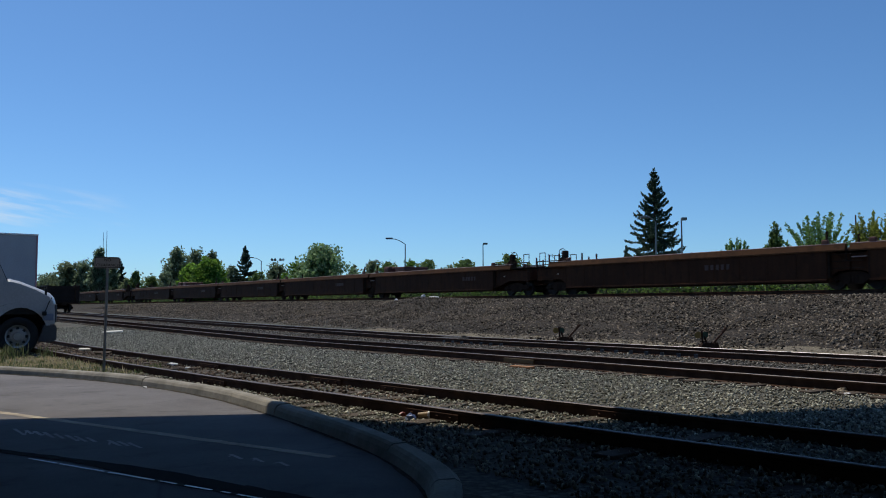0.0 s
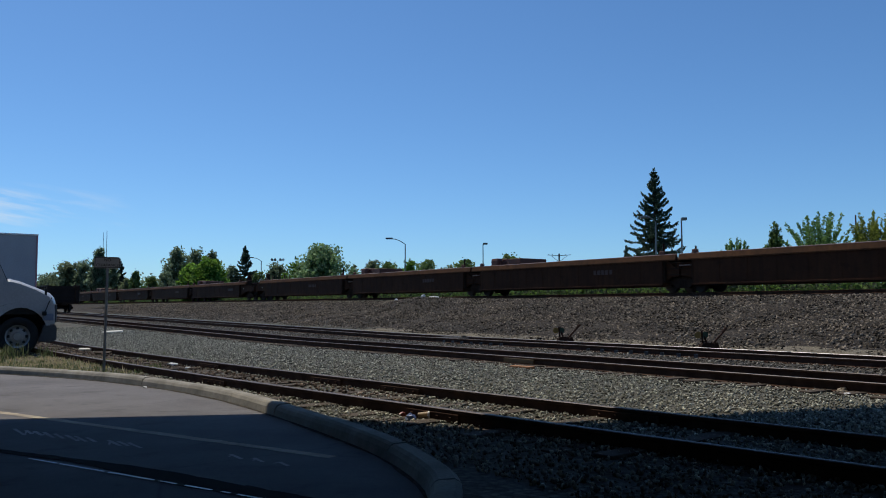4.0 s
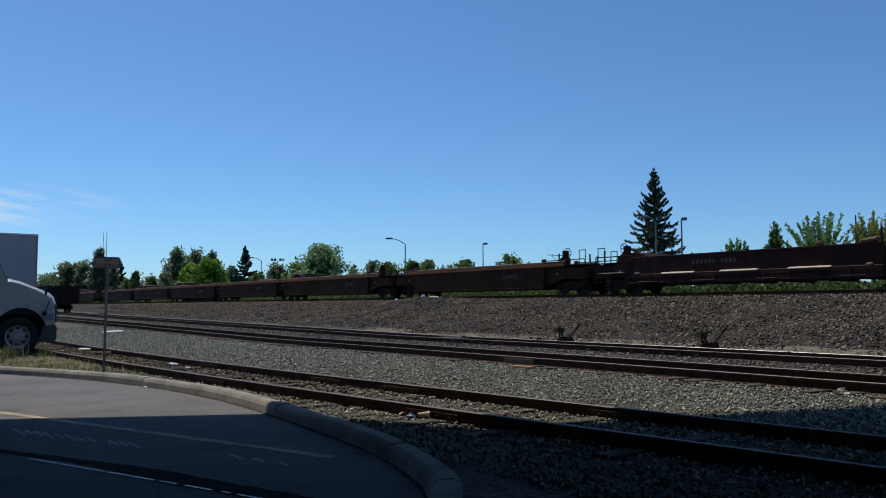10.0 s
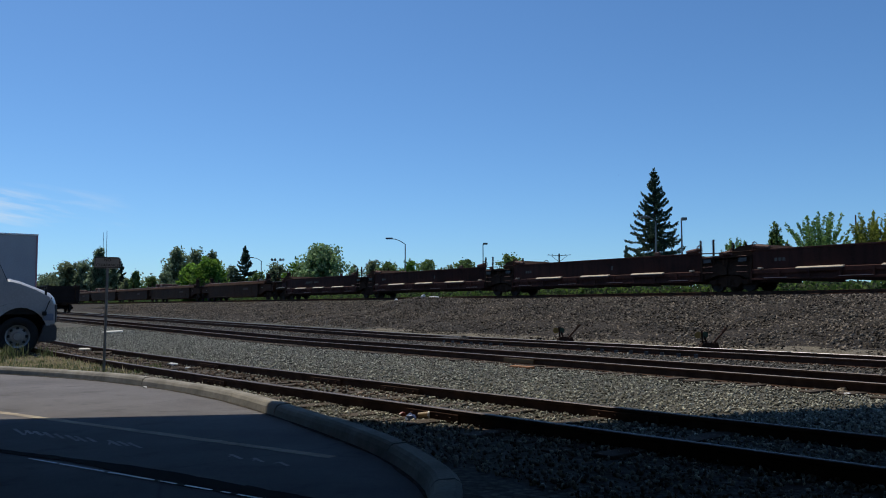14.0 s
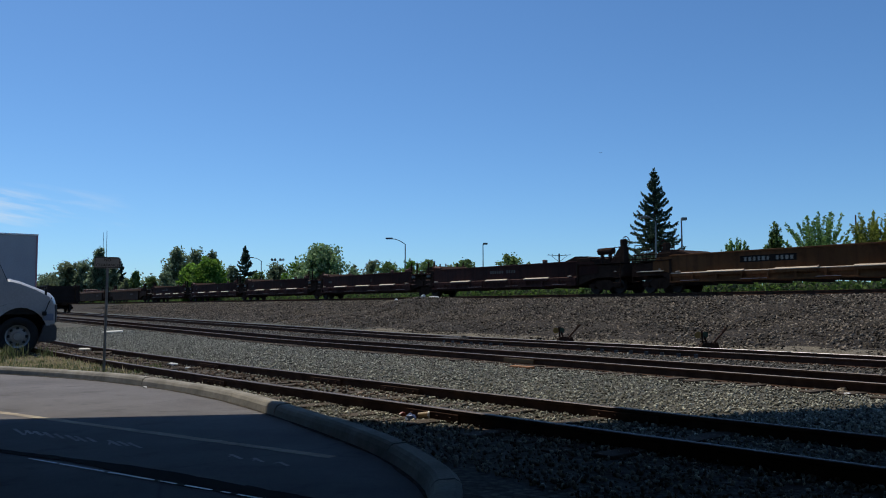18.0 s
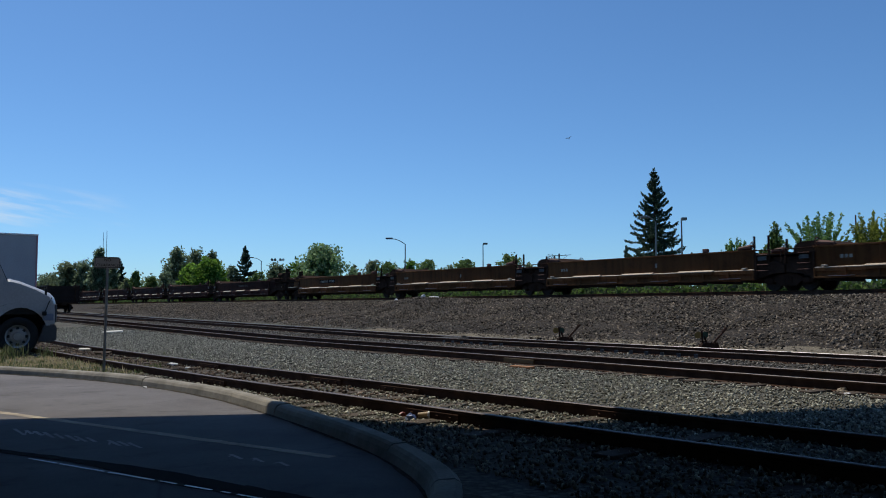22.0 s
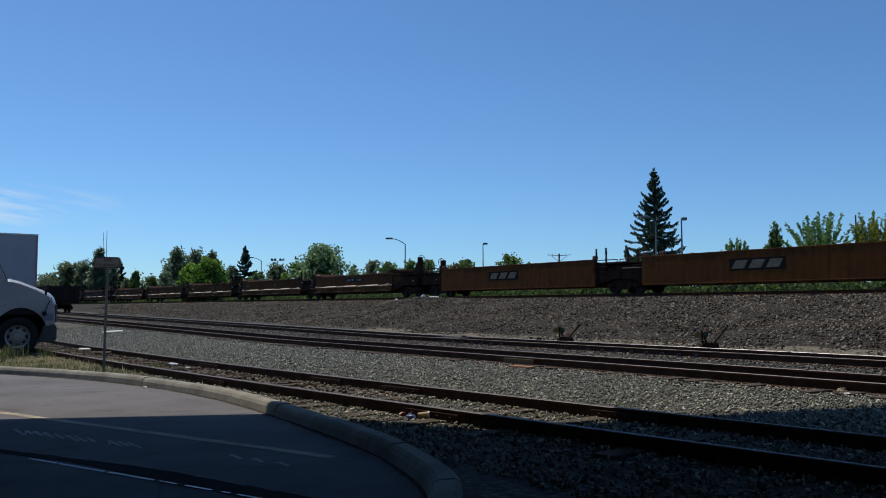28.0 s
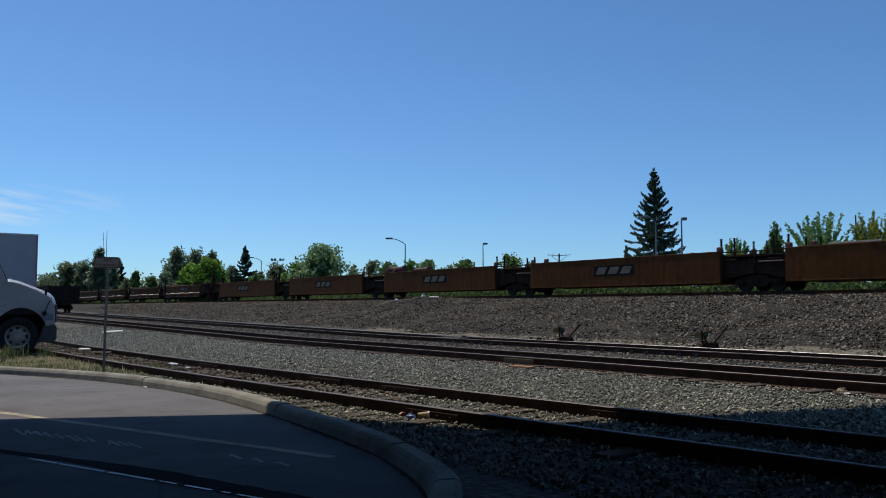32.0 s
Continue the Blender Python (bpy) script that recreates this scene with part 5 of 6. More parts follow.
for px, py in ((997, 20.3), (1250, 20.3)):
    k = (px - 784) / 1500.0
    y = py / (ACROSS.x * k + ACROSS.y)
    switch_stand(pose(k * y, y, ground_z(k * y, y), 0, 0, 4), "low black switch stand with yellow and green target")

# joint bars on the rails: bolted plates
for path, spots, side in ((SIDING, (56, 64.5, 68, 77), 1), (SIDING, (59, 70, 83), -1)):
    pts = offset_path(path, 0.7525 * side)
    for s in spots:
        i = int(s)
        a, b = pts[i], pts[i + 1]
        d = (b - a).normalized()
        bar = thing("joint_bar", Matrix.Translation(a + Vector((0, 0, 0))) @ Matrix.Rotation(math.atan2(d.y, d.x), 4, "Z"), "rusty bolted joint bar on a rail", "joint bar", group="rail joints")
        for sd in (-1, 1):
            bm = bmesh.new()
            y0, y1 = sorted((sd * 0.014, sd * 0.045))
            box(bm, -0.45, 0.45, y0, y1, 0.035, 0.125, 0.008)
            part("plate", bm, RAIL_RUST, bar)
        for k in (-0.33, -0.11, 0.11, 0.33):
            bm = bmesh.new()
            rod(bm, (k, -0.075, 0.08), (k, 0.075, 0.08), 0.016, seg=6)
            part("bolt", bm, RAIL_RUST, bar)
for p, q, mat, lab in ((M1_P - 0.7525, 5.2, RAIL_RUST, "rusty bolted joint bar on a rail"), (M1_P - 0.7525, 14.3, BAR_PAINT, "yellow-painted joint bar on a rail"), (M2_P + 0.7525, 7.0, RAIL_RUST, "rusty bolted joint bar on a rail")):
    c = plan(p, q)
    bar = thing("joint_bar", pose(c.x, c.y, ground_z(c.x, c.y), 0, 0, HEADING), lab, "joint bar", group="rail joints")
    for sd in (-1, 1):
        bm = bmesh.new()
        y0, y1 = sorted((sd * 0.014, sd * 0.05))
        box(bm, -0.5, 0.5, y0, y1, 0.035, 0.128, 0.008)
        part("plate", bm, mat, bar)
c = plan(M1_P - 1.45, 13.4)
bm = bmesh.new()
box(bm, -0.3, 0.3, -0.08, 0.08, 0.0, 0.05, 0.02)
b = part("plank", bm, ORANGE_WOOD)
b.matrix_world = pose(c.x, c.y, 0.0, 0, 0, HEADING + 3)
tagged(b, "short orange-brown plank lying on the gravel", "plank")


# rail braces along the turnout: small bent castings bolted beside the rail
bm = bmesh.new()
prism(bm, [(-0.045, 0.0), (-0.045, 0.08), (-0.028, 0.10), (-0.018, 0.035), (0.018, 0.035), (0.028, 0.10), (0.045, 0.08), (0.045, 0.0)], -0.03, 0.03)
brace0 = part("rail_brace", bm, GREY_PLASTIC)
brace_mesh = brace0.data
bpy.data.objects.remove(brace0)
for q0, count in ((13.6, 8), (21.2, 7)):
    for i in range(count):
        c = plan(M2_P - 0.7525 - 0.13, q0 + i * 0.53)
        b = new("rail_brace", brace_mesh)
        b.matrix_world = pose(c.x, c.y, ground_z(c.x, c.y), 0, 0, HEADING)
        tagged(b, "small dark steel brace bolted beside a rail", "rail brace", group="rail braces")


# ---- litter ----
def crumpled(name, x, y, z, sx_, sy_, sz_, material, label, seed, rz=0.0, cat="litter"):
    r = random.Random(seed)
    bm = bmesh.new()
    bmesh.ops.create_icosphere(bm, subdivisions=2, radius=1.0)
    for v in bm.verts:
        k = 0.72 + 0.5 * r.random()
        v.co = Vector((v.co.x * sx_ * k, v.co.y * sy_ * k, max(-0.4, v.co.z) * sz_ * k + sz_ * 0.35))
    ob = part(name, bm, material)
    ob.matrix_world = pose(x, y, z, 0, 0, rz)
    return tagged(ob, label, cat)


def board(x, y, z, L, w, rz, label, material=None, tilt=0.0):
    bm = bmesh.new()
    box(bm, -L / 2, L / 2, -w / 2, w / 2, 0.0, 0.075, 0.008)
    ob = part("board", bm, material or PALE_WOOD)
    ob.matrix_world = pose(x, y, z, 20, tilt, rz)
    return tagged(ob, label, "board")


board(-15.1, 38.9, ground_z(-15.1, 38.9) + 0.0, 0.9, 0.15, 4, "pale wooden board lying on gravel between tracks", None, -3)
board(-10.15, 24.4, 0.0, 0.52, 0.11, 4, "pale wooden board lying beside the siding")
board(-9.0, 22.6, 0.0, 0.5, 0.12, -20, "grey weathered board lying in dry grass", TIE_WOOD)
crumpled("paper", -5.83, 18.4, 0.0, 0.11, 0.09, 0.045, PAPER, "crumpled white paper between the siding's rails", 3)
crumpled("paper", -5.2, 17.4, 0.0, 0.06, 0.05, 0.03, PAPER, "small crumpled white paper on gravel", 4)
crumpled("paper", 0.28, 9.72, 0.10, 0.022, 0.02, 0.02, PAPER, "tiny scrap of white paper on a tie", 5)
crumpled("wrapper", -0.47, 9.85, 0.0, 0.05, 0.04, 0.035, LITTER_RED, "crushed red wrapper on the gravel", 6)
crumpled("paper", 2.88, 17.5, 0.0, 0.05, 0.04, 0.035, PAPER, "small white scrap on gravel", 7)
crumpled("paper", 3.14, 17.4, 0.0, 0.05, 0.04, 0.035, PAPER, "small white scrap on gravel", 8)
crumpled("paper", 5.72, 12.1, 0.0, 0.06, 0.05, 0.04, PAPER, "small white scrap on gravel", 9)
crumpled("paper", -4.55, 13.05, LOT_Z, 0.035, 0.03, 0.02, PAPER, "tiny white scrap by the curb", 12)
crumpled("wood_chunk", -2.5, 12.85, 0.0, 0.2, 0.05, 0.045, TIE_WOOD, "splintered brown chunk of wood beside the siding", 25, -35, "wood")
crumpled("rock", -2.85, 13.1, 0.0, 0.08, 0.06, 0.05, STONE, "pale grey rock beside the siding", 26, 0, "rock")
crumpled("rock", 5.9, 12.6, 0.0, 0.09, 0.06, 0.055, BANK_STONE, "pale broken rock beside the yard track", 13, 0, "rock")
crumpled("rock", 6.5, 12.9, 0.0, 0.2, 0.06, 0.05, TIE_WOOD, "splintered piece of old tie on gravel", 14, -35, "rock")
crumpled("rock", 3.75, 15.9, 0.0, 0.12, 0.08, 0.08, BANK_STONE, "loose rock beside the yard track", 15, 0, "rock")
crumpled("sheet_scrap", -3.35, 61.0, 1.64, 0.16, 0.14, 0.17, PAPER, "crumpled white sheet on the crest of the bank", 10)
crumpled("sheet_scrap", -1.7, 58.2, 1.76, 0.42, 0.25, 0.18, BLACK_RUBBER, "dark torn plastic on the crest of the bank", 17)
crumpled("sheet_scrap", -1.35, 58.0, 1.90, 0.18, 0.16, 0.16, PAPER, "crumpled white plastic on the crest of the bank", 11)
crumpled("sheet_scrap", -0.6, 57.9, 1.88, 0.36, 0.2, 0.11, PAPER, "torn white plastic sheet on the crest of the bank", 16)
crumpled("debris", 0.45, 31.5, 0.02, 0.9, 0.35, 0.12, BLACK_RUBBER, "dark scrap heaped beside the yard track", 18)
crumpled("debris", 0.75, 31.4, 0.1, 0.14, 0.1, 0.09, TIE_WOOD, "brown scrap of wood on a dark scrap heap", 19)
# paper cup lying on its side
cup = thing("paper_cup", pose(-0.21, 9.62, 0.045, 0, 0, -18), "crushed paper cup with a white lid on gravel", "cup")
bm = bmesh.new()
rod(bm, (-0.07, 0, -0.006), (0.05, 0, 0.004), 0.026, 0.036, 14)
part("sleeve", bm, LITTER_TAN, cup)
bm = bmesh.new()
rod(bm, (0.05, 0, 0.004), (0.07, 0, 0.006), 0.04, 0.037, 14)
part("lid", bm, PAPER, cup, "white plastic lid")
crumpled("wrapper", -0.36, 9.58, 0.0, 0.06, 0.05, 0.05, LITTER_BLUE, "crumpled blue and white wrapper beside a cup", 20)

# ---- trees, lamps and poles beyond the tracks ----
BARK = mottled("bark", (0.05, 0.038, 0.028), (0.10, 0.078, 0.06), 3, 25, 0.95, 0, 0.6, 0.02, 0.2)


def leaf_mat(name, dark, mid, light, through_light=0.45):
    n = Nodes(name)
    r = n.add("ShaderNodeNewGeometry").outputs["Random Per Island"]
    c = n.ramp(r, [(0.0, dark), (0.55, mid), (1.0, light)])
    n.done(c, 0.7, 0, 0.3)
    tr = n.add("ShaderNodeBsdfTranslucent", Color=c)
    mx = n.add("ShaderNodeMixShader")
    mx.inputs[0].default_value = through_light
    out = n.t.nodes["Material Output"]
    n.t.links.new(n.bsdf.outputs[0], mx.inputs[1])
    n.t.links.new(tr.outputs[0], mx.inputs[2])
    n.t.links.new(mx.outputs[0], out.inputs["Surface"])
    return n.mat


LEAF_MID = leaf_mat("leaf_mid_green", (0.07, 0.125, 0.04), (0.125, 0.20, 0.065), (0.19, 0.28, 0.11), 0.65)
LEAF_FRESH = leaf_mat("leaf_fresh_green", (0.10, 0.20, 0.06), (0.18, 0.31, 0.10), (0.27, 0.41, 0.17), 0.65)
LEAF_SILVER = leaf_mat("leaf_silvery_green", (0.12, 0.21, 0.09), (0.20, 0.32, 0.15), (0.32, 0.43, 0.25), 0.65)
LEAF_BRIGHT = leaf_mat("leaf_bright_green", (0.07, 0.155, 0.02), (0.13, 0.26, 0.035), (0.20, 0.34, 0.07), 0.65)
LEAF_DARK = leaf_mat("leaf_dark_green", (0.10, 0.15, 0.09), (0.18, 0.245, 0.15), (0.28, 0.35, 0.23), 0.7)
LEAF_GREY = leaf_mat("leaf_grey_green", (0.09, 0.125, 0.07), (0.155, 0.20, 0.11), (0.24, 0.29, 0.17), 0.65)
LEAF_OLIVE = leaf_mat("leaf_olive", (0.13, 0.17, 0.03), (0.23, 0.28, 0.05), (0.34, 0.37, 0.10), 0.65)
SCRUB_LEAF = leaf_mat("scrub_leaf", (0.05, 0.09, 0.022), (0.085, 0.15, 0.036), (0.14, 0.22, 0.06), 0.6)
SCRUB_GREY = leaf_mat("scrub_grey", (0.03, 0.045, 0.022), (0.055, 0.075, 0.038), (0.10, 0.12, 0.065), 0.5)
NEEDLE = leaf_mat("spruce_needles", (0.034, 0.064, 0.042), (0.056, 0.096, 0.062), (0.11, 0.155, 0.105), 0.4)


def leaf_cloud(name, centres, size, material, parent, rs, long=1.6):
    """Small pointed leaf clumps, one quad each, in one crown mesh."""
    n = len(centres)
    a = rs.randn(n, 3)
    a /= np.linalg.norm(a, axis=1)[:, None]
    b = rs.randn(n, 3)
    b -= a * np.sum(a * b, 1)[:, None]
    b /= np.linalg.norm(b, axis=1)[:, None]
    s = size * (0.6 + 0.8 * rs.rand(n))[:, None]
    c = np.asarray(centres)
    v = np.stack([c - a * s * long * 0.5, c + b * s * 0.5, c + a * s * long * 0.5, c - b * s * 0.5], 1).reshape(-1, 3)
    f = np.arange(n * 4, dtype=np.int32)
    me = bpy.data.meshes.new(name)
    me.vertices.add(n * 4)
    me.vertices.foreach_set("co", v.reshape(-1))
    me.loops.add(n * 4)
    me.loops.foreach_set("vertex_index", f)
    me.polygons.add(n)
    me.polygons.foreach_set("loop_start", np.arange(0, n * 4, 4, dtype=np.int32))
    me.update(calc_edges=True)
    me.materials.append(material)
    ob = new(name, me)
    ob.parent = parent
    return ob


def far_spot(px, depth):
    return (px - 784) / 1500.0 * depth, depth


TREE_SEED = [100]


def span(px, top, depth, half):
    """Base place, height and half width in metres of a far thing from its bearing and rise."""
    x, y = far_spot(px, depth)
    base = max(0.9, ground_z(x, y) - 0.02) if depth < 160 else 1.2
    return x, y, base, EYE + (544 - top) * depth / 1500.0 - base, half * depth / 1500.0


def leafy(px, top, depth, half, material, label, low=0.12, leaves=2600, lumps=22, leaf=0.32, upright=False, cat="tree"):
    x, y, base, h, w = span(px, top, depth, half * (1.2 if half > 30 or upright else 1.4))
    TREE_SEED[0] += 1
    rs = np.random.RandomState(TREE_SEED[0])
    r = random.Random(TREE_SEED[0])
    t = thing("tree" if cat == "tree" else "bush", pose(x, y, base - 0.05), label, cat)
    bm = bmesh.new()
    tr = 0.022 * h + 0.05
    fork = h * (0.22 if not upright else 0.12)
    rod(bm, (0, 0, 0), (0.03 * h * 0.2, 0, fork), tr, tr * 0.75, 8)
    # limbs run out to an uneven envelope; the leaves sit in tufts along their outer part
    pts = []
    limbs = int(lumps * 3.2) + 14
    per = int(leaves * 2.7) // limbs
    lop = r.uniform(0, 6.283)
    for i in range(limbs):
        f = ((i + r.random()) / limbs) ** 0.9
        ang = i * 2.4 + r.uniform(-0.6, 0.6)
        env = (max(0.18, 1 - abs(1.75 * f - 0.8) ** 2.5) if not upright else max(0.16, 1 - abs(1.35 * f - 0.4) ** 2.2))
        rad = w * env * r.uniform(0.45, 1.0) * (1 + 0.16 * math.cos(ang - lop))
        zt = h * (low + (0.96 - low) * f) + h * r.uniform(-0.03, 0.03)
        tip = Vector((rad * math.cos(ang), rad * math.sin(ang), min(zt, h)))
        rise = (0.55 if upright else 0.28) * rad * r.uniform(0.7, 1.5)
        z0 = max(fork * 0.7, tip.z - rise - (0.16 * h if upright else 0.1 * h))
        root = Vector((0.02 * w * math.cos(ang), 0.02 * w * math.sin(ang), z0))
        mid = root.lerp(tip, 0.55) + Vector((0, 0, -0.06 * rad))
        rod(bm, root, mid, tr * 0.32, tr * 0.18, 5, False)
        rod(bm, mid, tip, tr * 0.18, tr * 0.05, 5, False)
        tufts = 4
        for k in range(tufts):
            a = 0.35 + 0.65 * (k + r.random()) / tufts
            c = root.lerp(mid, a / 0.55) if a < 0.55 else mid.lerp(tip, (a - 0.55) / 0.45)
            sz = w * (0.17 - 0.09 * a) * r.uniform(0.7, 1.35) * (0.8 if upright else 1.0) + 0.08
            off = Vector((r.gauss(0, 1), r.gauss(0, 1), r.gauss(0, 0.6))) * sz * 0.9
            n = max(8, per // tufts)
            g = rs.randn(n, 3) * sz * 0.62
            g[:, 2] *= 0.75 if not upright else 1.5
            pts.append(g + np.array(c + off))
    rod(bm, (0, 0, fork * 0.8), (0, 0, h * 0.88), tr * 0.7, tr * 0.12, 6)
    part("trunk", bm, BARK, t)
    pts = np.concatenate(pts)
    pts = pts[(pts[:, 2] > 0.05 * h) & (pts[:, 2] < h * 1.03)]
    leaf_cloud("crown", pts, leaf * 0.62 * (depth / 110.0) ** 0.5, material, t, rs)
    return t


def spruce(px, top, depth, half, label, whorls=24, per=10, material=None, low=0.06):
    """Whorls of boughs that sag from the trunk and turn up at the tip, each a flat spray of needle twigs."""
    x, y, base, h, w = span(px, top, depth, half)
    TREE_SEED[0] += 1
    rs = np.random.RandomState(TREE_SEED[0])
    r = random.Random(TREE_SEED[0])
    t = thing("spruce_tree", pose(x, y, base - 0.05), label, "tree")
    bm = bmesh.new()
    rod(bm, (0, 0, 0), (0, 0, h * 0.96), 0.016 * h, 0.0025 * h, 8)
    pts = []
    size = 0.095 * (depth / 75.0) ** 0.7
    for i in range(whorls):
        f0 = low + (0.955 - low) * i / (whorls - 1)
        count = per if f0 < 0.86 else max(4, per // 2)
        turn = r.uniform(0, 6.283)
        for k in range(count):
            f = min(0.96, f0 + r.uniform(-1.6, 1.6) * (0.9 - low) / whorls)
            z = h * f
            a = turn + 6.283 * k / count + r.uniform(-0.25, 0.25)
            L = w * (min(1.0, 1.62 * (1 - f) ** 1.08) * (r.uniform(0.62, 1.12) if r.random() < 0.75 else r.uniform(0.35, 0.6)) + 0.012)
            turn_up = r.uniform(0.28, 0.46)
            sag = (0.34 if f < 0.5 else 0.34 - (f - 0.5) * 1.9) + r.uniform(-0.1, 0.1)
            out = Vector((math.cos(a), math.sin(a), 0))
            side = Vector((-out.y, out.x, 0))

            def bough(s):
                return out * (L * s) + Vector((0, 0, z + L * (-sag * s + turn_up * s * s * s)))

            prev = bough(0)
            for q in range(1, 4):
                nxt = bough(q / 3.0)
                rod(bm, prev, nxt, 0.03 - 0.009 * (q - 1), 0.03 - 0.009 * q, 4, False)
                prev = nxt
            n = int(14 + 62 * L)
            for j in range(n):
                s = 0.1 + 0.92 * r.random() ** 0.8
                c = bough(s)
                reach = L * 0.24 * (1.02 - s) ** 0.7 * min(1.0, s * 4) + 0.02
                u = r.uniform(-1, 1)
                c = c + side * (u * reach) + out * (abs(u) * reach * 0.5)
                pts.append((c.x, c.y, c.z + r.gauss(-0.02, 0.035) - 0.25 * abs(u) * reach))
    for i in range(60):
        f = 0.93 + 0.07 * r.random()
        pts.append((r.gauss(0, 0.03), r.gauss(0, 0.03), h * f))
    part("trunk", bm, BARK, t)
    leaf_cloud("crown", pts, size, material or NEEDLE, t, rs, 2.8)
    return t


def wand_tree(px, top, depth, half, material, label, wands=46, seed_lean=0.0, crotch=0.2, leaf=0.105, per=150):
    """A many-stemmed tree whose long shoots fan out from low down, clad in leaves to the tips."""
    x, y, base, h, w = span(px, top, depth, half)
    TREE_SEED[0] += 1
    rs = np.random.RandomState(TREE_SEED[0])
    r = random.Random(TREE_SEED[0])
    t = thing("tree", pose(x, y, base - 0.05), label, "tree")
    bm = bmesh.new()
    rod(bm, (0, 0, 0), (0, 0, h * (crotch + 0.08)), 0.14, 0.11, 8)
    pts = []
    for i in range(wands):
        a = r.uniform(0, 6.283)
        sp = math.sqrt(r.random())
        z0 = h * r.uniform(crotch - 0.08, crotch + 0.1)
        out = Vector((math.cos(a), math.sin(a), 0))
        root = out * (0.06 * w) + Vector((0, 0, z0))
        zt = z0 + (h - z0) * math.sqrt(max(0.05, 1.0 - 0.85 * sp * sp)) * r.uniform(0.72, 1.0)
        tip = out * (w * sp) + Vector((seed_lean * w * 0.2, 0, max(z0 + 0.5, zt)))
        mid = root.lerp(tip, 0.5) + out * (0.10 * w * sp) + Vector((0, 0, -0.02 * h))
        rod(bm, root, mid, 0.035, 0.022, 4, False)
        rod(bm, mid, tip, 0.022, 0.006, 4, False)
        for j in range(per):
            s = 0.2 + 0.8 * r.random()
            c = root.lerp(mid, s * 2) if s < 0.5 else mid.lerp(tip, s * 2 - 1)
            g = 0.075 * (1.2 - s) + 0.035
            pts.append((c.x + r.gauss(0, g), c.y + r.gauss(0, g), c.z + r.gauss(0, g)))
    part("trunk", bm, BARK, t)
    leaf_cloud("crown", pts, leaf, material, t, rs, 2.1)
    return t


spruce(1160, 296, 75, 62, "tall dark spruce standing beyond the main line", 52, 5)
spruce(433, 435, 140, 27, "slender dark spruce among the far trees", 34, 4)
spruce(213, 463, 200, 20, "thin dark spruce behind the yard sign", 30, 4)
spruce(1110, 437, 78, 16, "young spruce beside a taller one", 10, 6)
wand_tree(1450, 366, 74, 72, LEAF_FRESH, "many-stemmed green tree with fanned upright shoots", 40, 0.0, 0.46, 0.115, 130)
wand_tree(1545, 366, 72, 52, LEAF_OLIVE, "yellow-green bushy tree with upright shoots", 75, 0.3, 0.38, 0.10, 140)
wand_tree(1618, 345, 72, 60, LEAF_OLIVE, "yellow-green bushy tree with upright shoots", 60, 0.0, 0.38, 0.10, 140)
wand_tree(1305, 417, 80, 36, LEAF_FRESH, "young light green tree with upright twigs", 50, 0.0, 0.4)
wand_tree(1400, 410, 90, 20, LEAF_GREY, "thin grey-green sapling with sparse twigs", 9)
wand_tree(1374, 383, 80, 16, LEAF_MID, "narrow green poplar tree with upright spires", 38, 0.0, 0.3, 0.105, 170)
wand_tree(1353, 422, 82, 12, LEAF_MID, "low narrow green poplar tree", 26, 0.0, 0.4)
leafy(903, 449, 120, 28, LEAF_MID, "rounded green tree beyond the train", 0.1, 1900, 16)
leafy(937, 463, 130, 18, LEAF_DARK, "small dark green tree beyond the train", 0.1, 900, 10)
leafy(823, 457, 120, 24, LEAF_MID, "rounded green tree beyond the train", 0.1, 1700, 14)
leafy(795, 470, 125, 20, LEAF_DARK, "small dark green bush", 0.1, 900, 10, cat="bush")
leafy(757, 461, 118, 30, LEAF_MID, "leafy green tree beside a street lamp", 0.1, 1800, 14)
leafy(727, 458, 122, 18, LEAF_BRIGHT, "light green young tree by a street lamp", 0.1, 1000, 10)
leafy(690, 462, 130, 25, LEAF_MID, "round-topped green tree beyond the train", 0.1, 1300, 12)
leafy(660, 458, 135, 20, LEAF_GREY, "grey-green tree with an airy crown", 0.1, 1200, 12)
leafy(627, 467, 140, 11, LEAF_GREY, "small slim grey-green tree", 0.1, 700, 9)
leafy(566, 433, 110, 52, LEAF_SILVER, "broad rounded tree with gaps in its crown", 0.12, 5200, 34, 0.34)
leafy(528, 462, 112, 20, LEAF_BRIGHT, "light green tree beside a larger one", 0.1, 1500, 12)
leafy(490, 466, 135, 24, LEAF_GREY, "dense dark grey-green shrub tree", 0.1, 2000, 16)
leafy(455, 482, 130, 20, LEAF_MID, "low green bush beyond the train", 0.1, 1200, 12, cat="bush")
leafy(408, 470, 140, 17, LEAF_DARK, "dark green tree beyond the train", 0.1, 1500, 14)
leafy(372, 456, 125, 34, LEAF_BRIGHT, "bright green maple in full sun", 0.08, 4000, 30, 0.36)
leafy(342, 466, 127, 26, LEAF_BRIGHT, "bright green maple in full sun", 0.08, 2600, 22, 0.36)
leafy(312, 436, 200, 31, LEAF_DARK, "tall dark poplar in the distance", 0.1, 2600, 26, 0.4, True)
leafy(346, 439, 205, 30, LEAF_DARK, "tall dark poplar in the distance", 0.1, 2200, 24, 0.4, True)
leafy(375, 441, 205, 24, LEAF_GREY, "tall grey-green poplar in the distance", 0.1, 1800, 20, 0.4, True)
leafy(292, 480, 190, 15, LEAF_DARK, "dark green tree in the distance", 0.1, 1200, 12)
leafy(268, 487, 190, 14, LEAF_MID, "green tree in the distance", 0.1, 1200, 12)
leafy(241, 477, 180, 12, LEAF_MID, "slim green tree in the distance", 0.08, 1300, 14, 0.34, True)
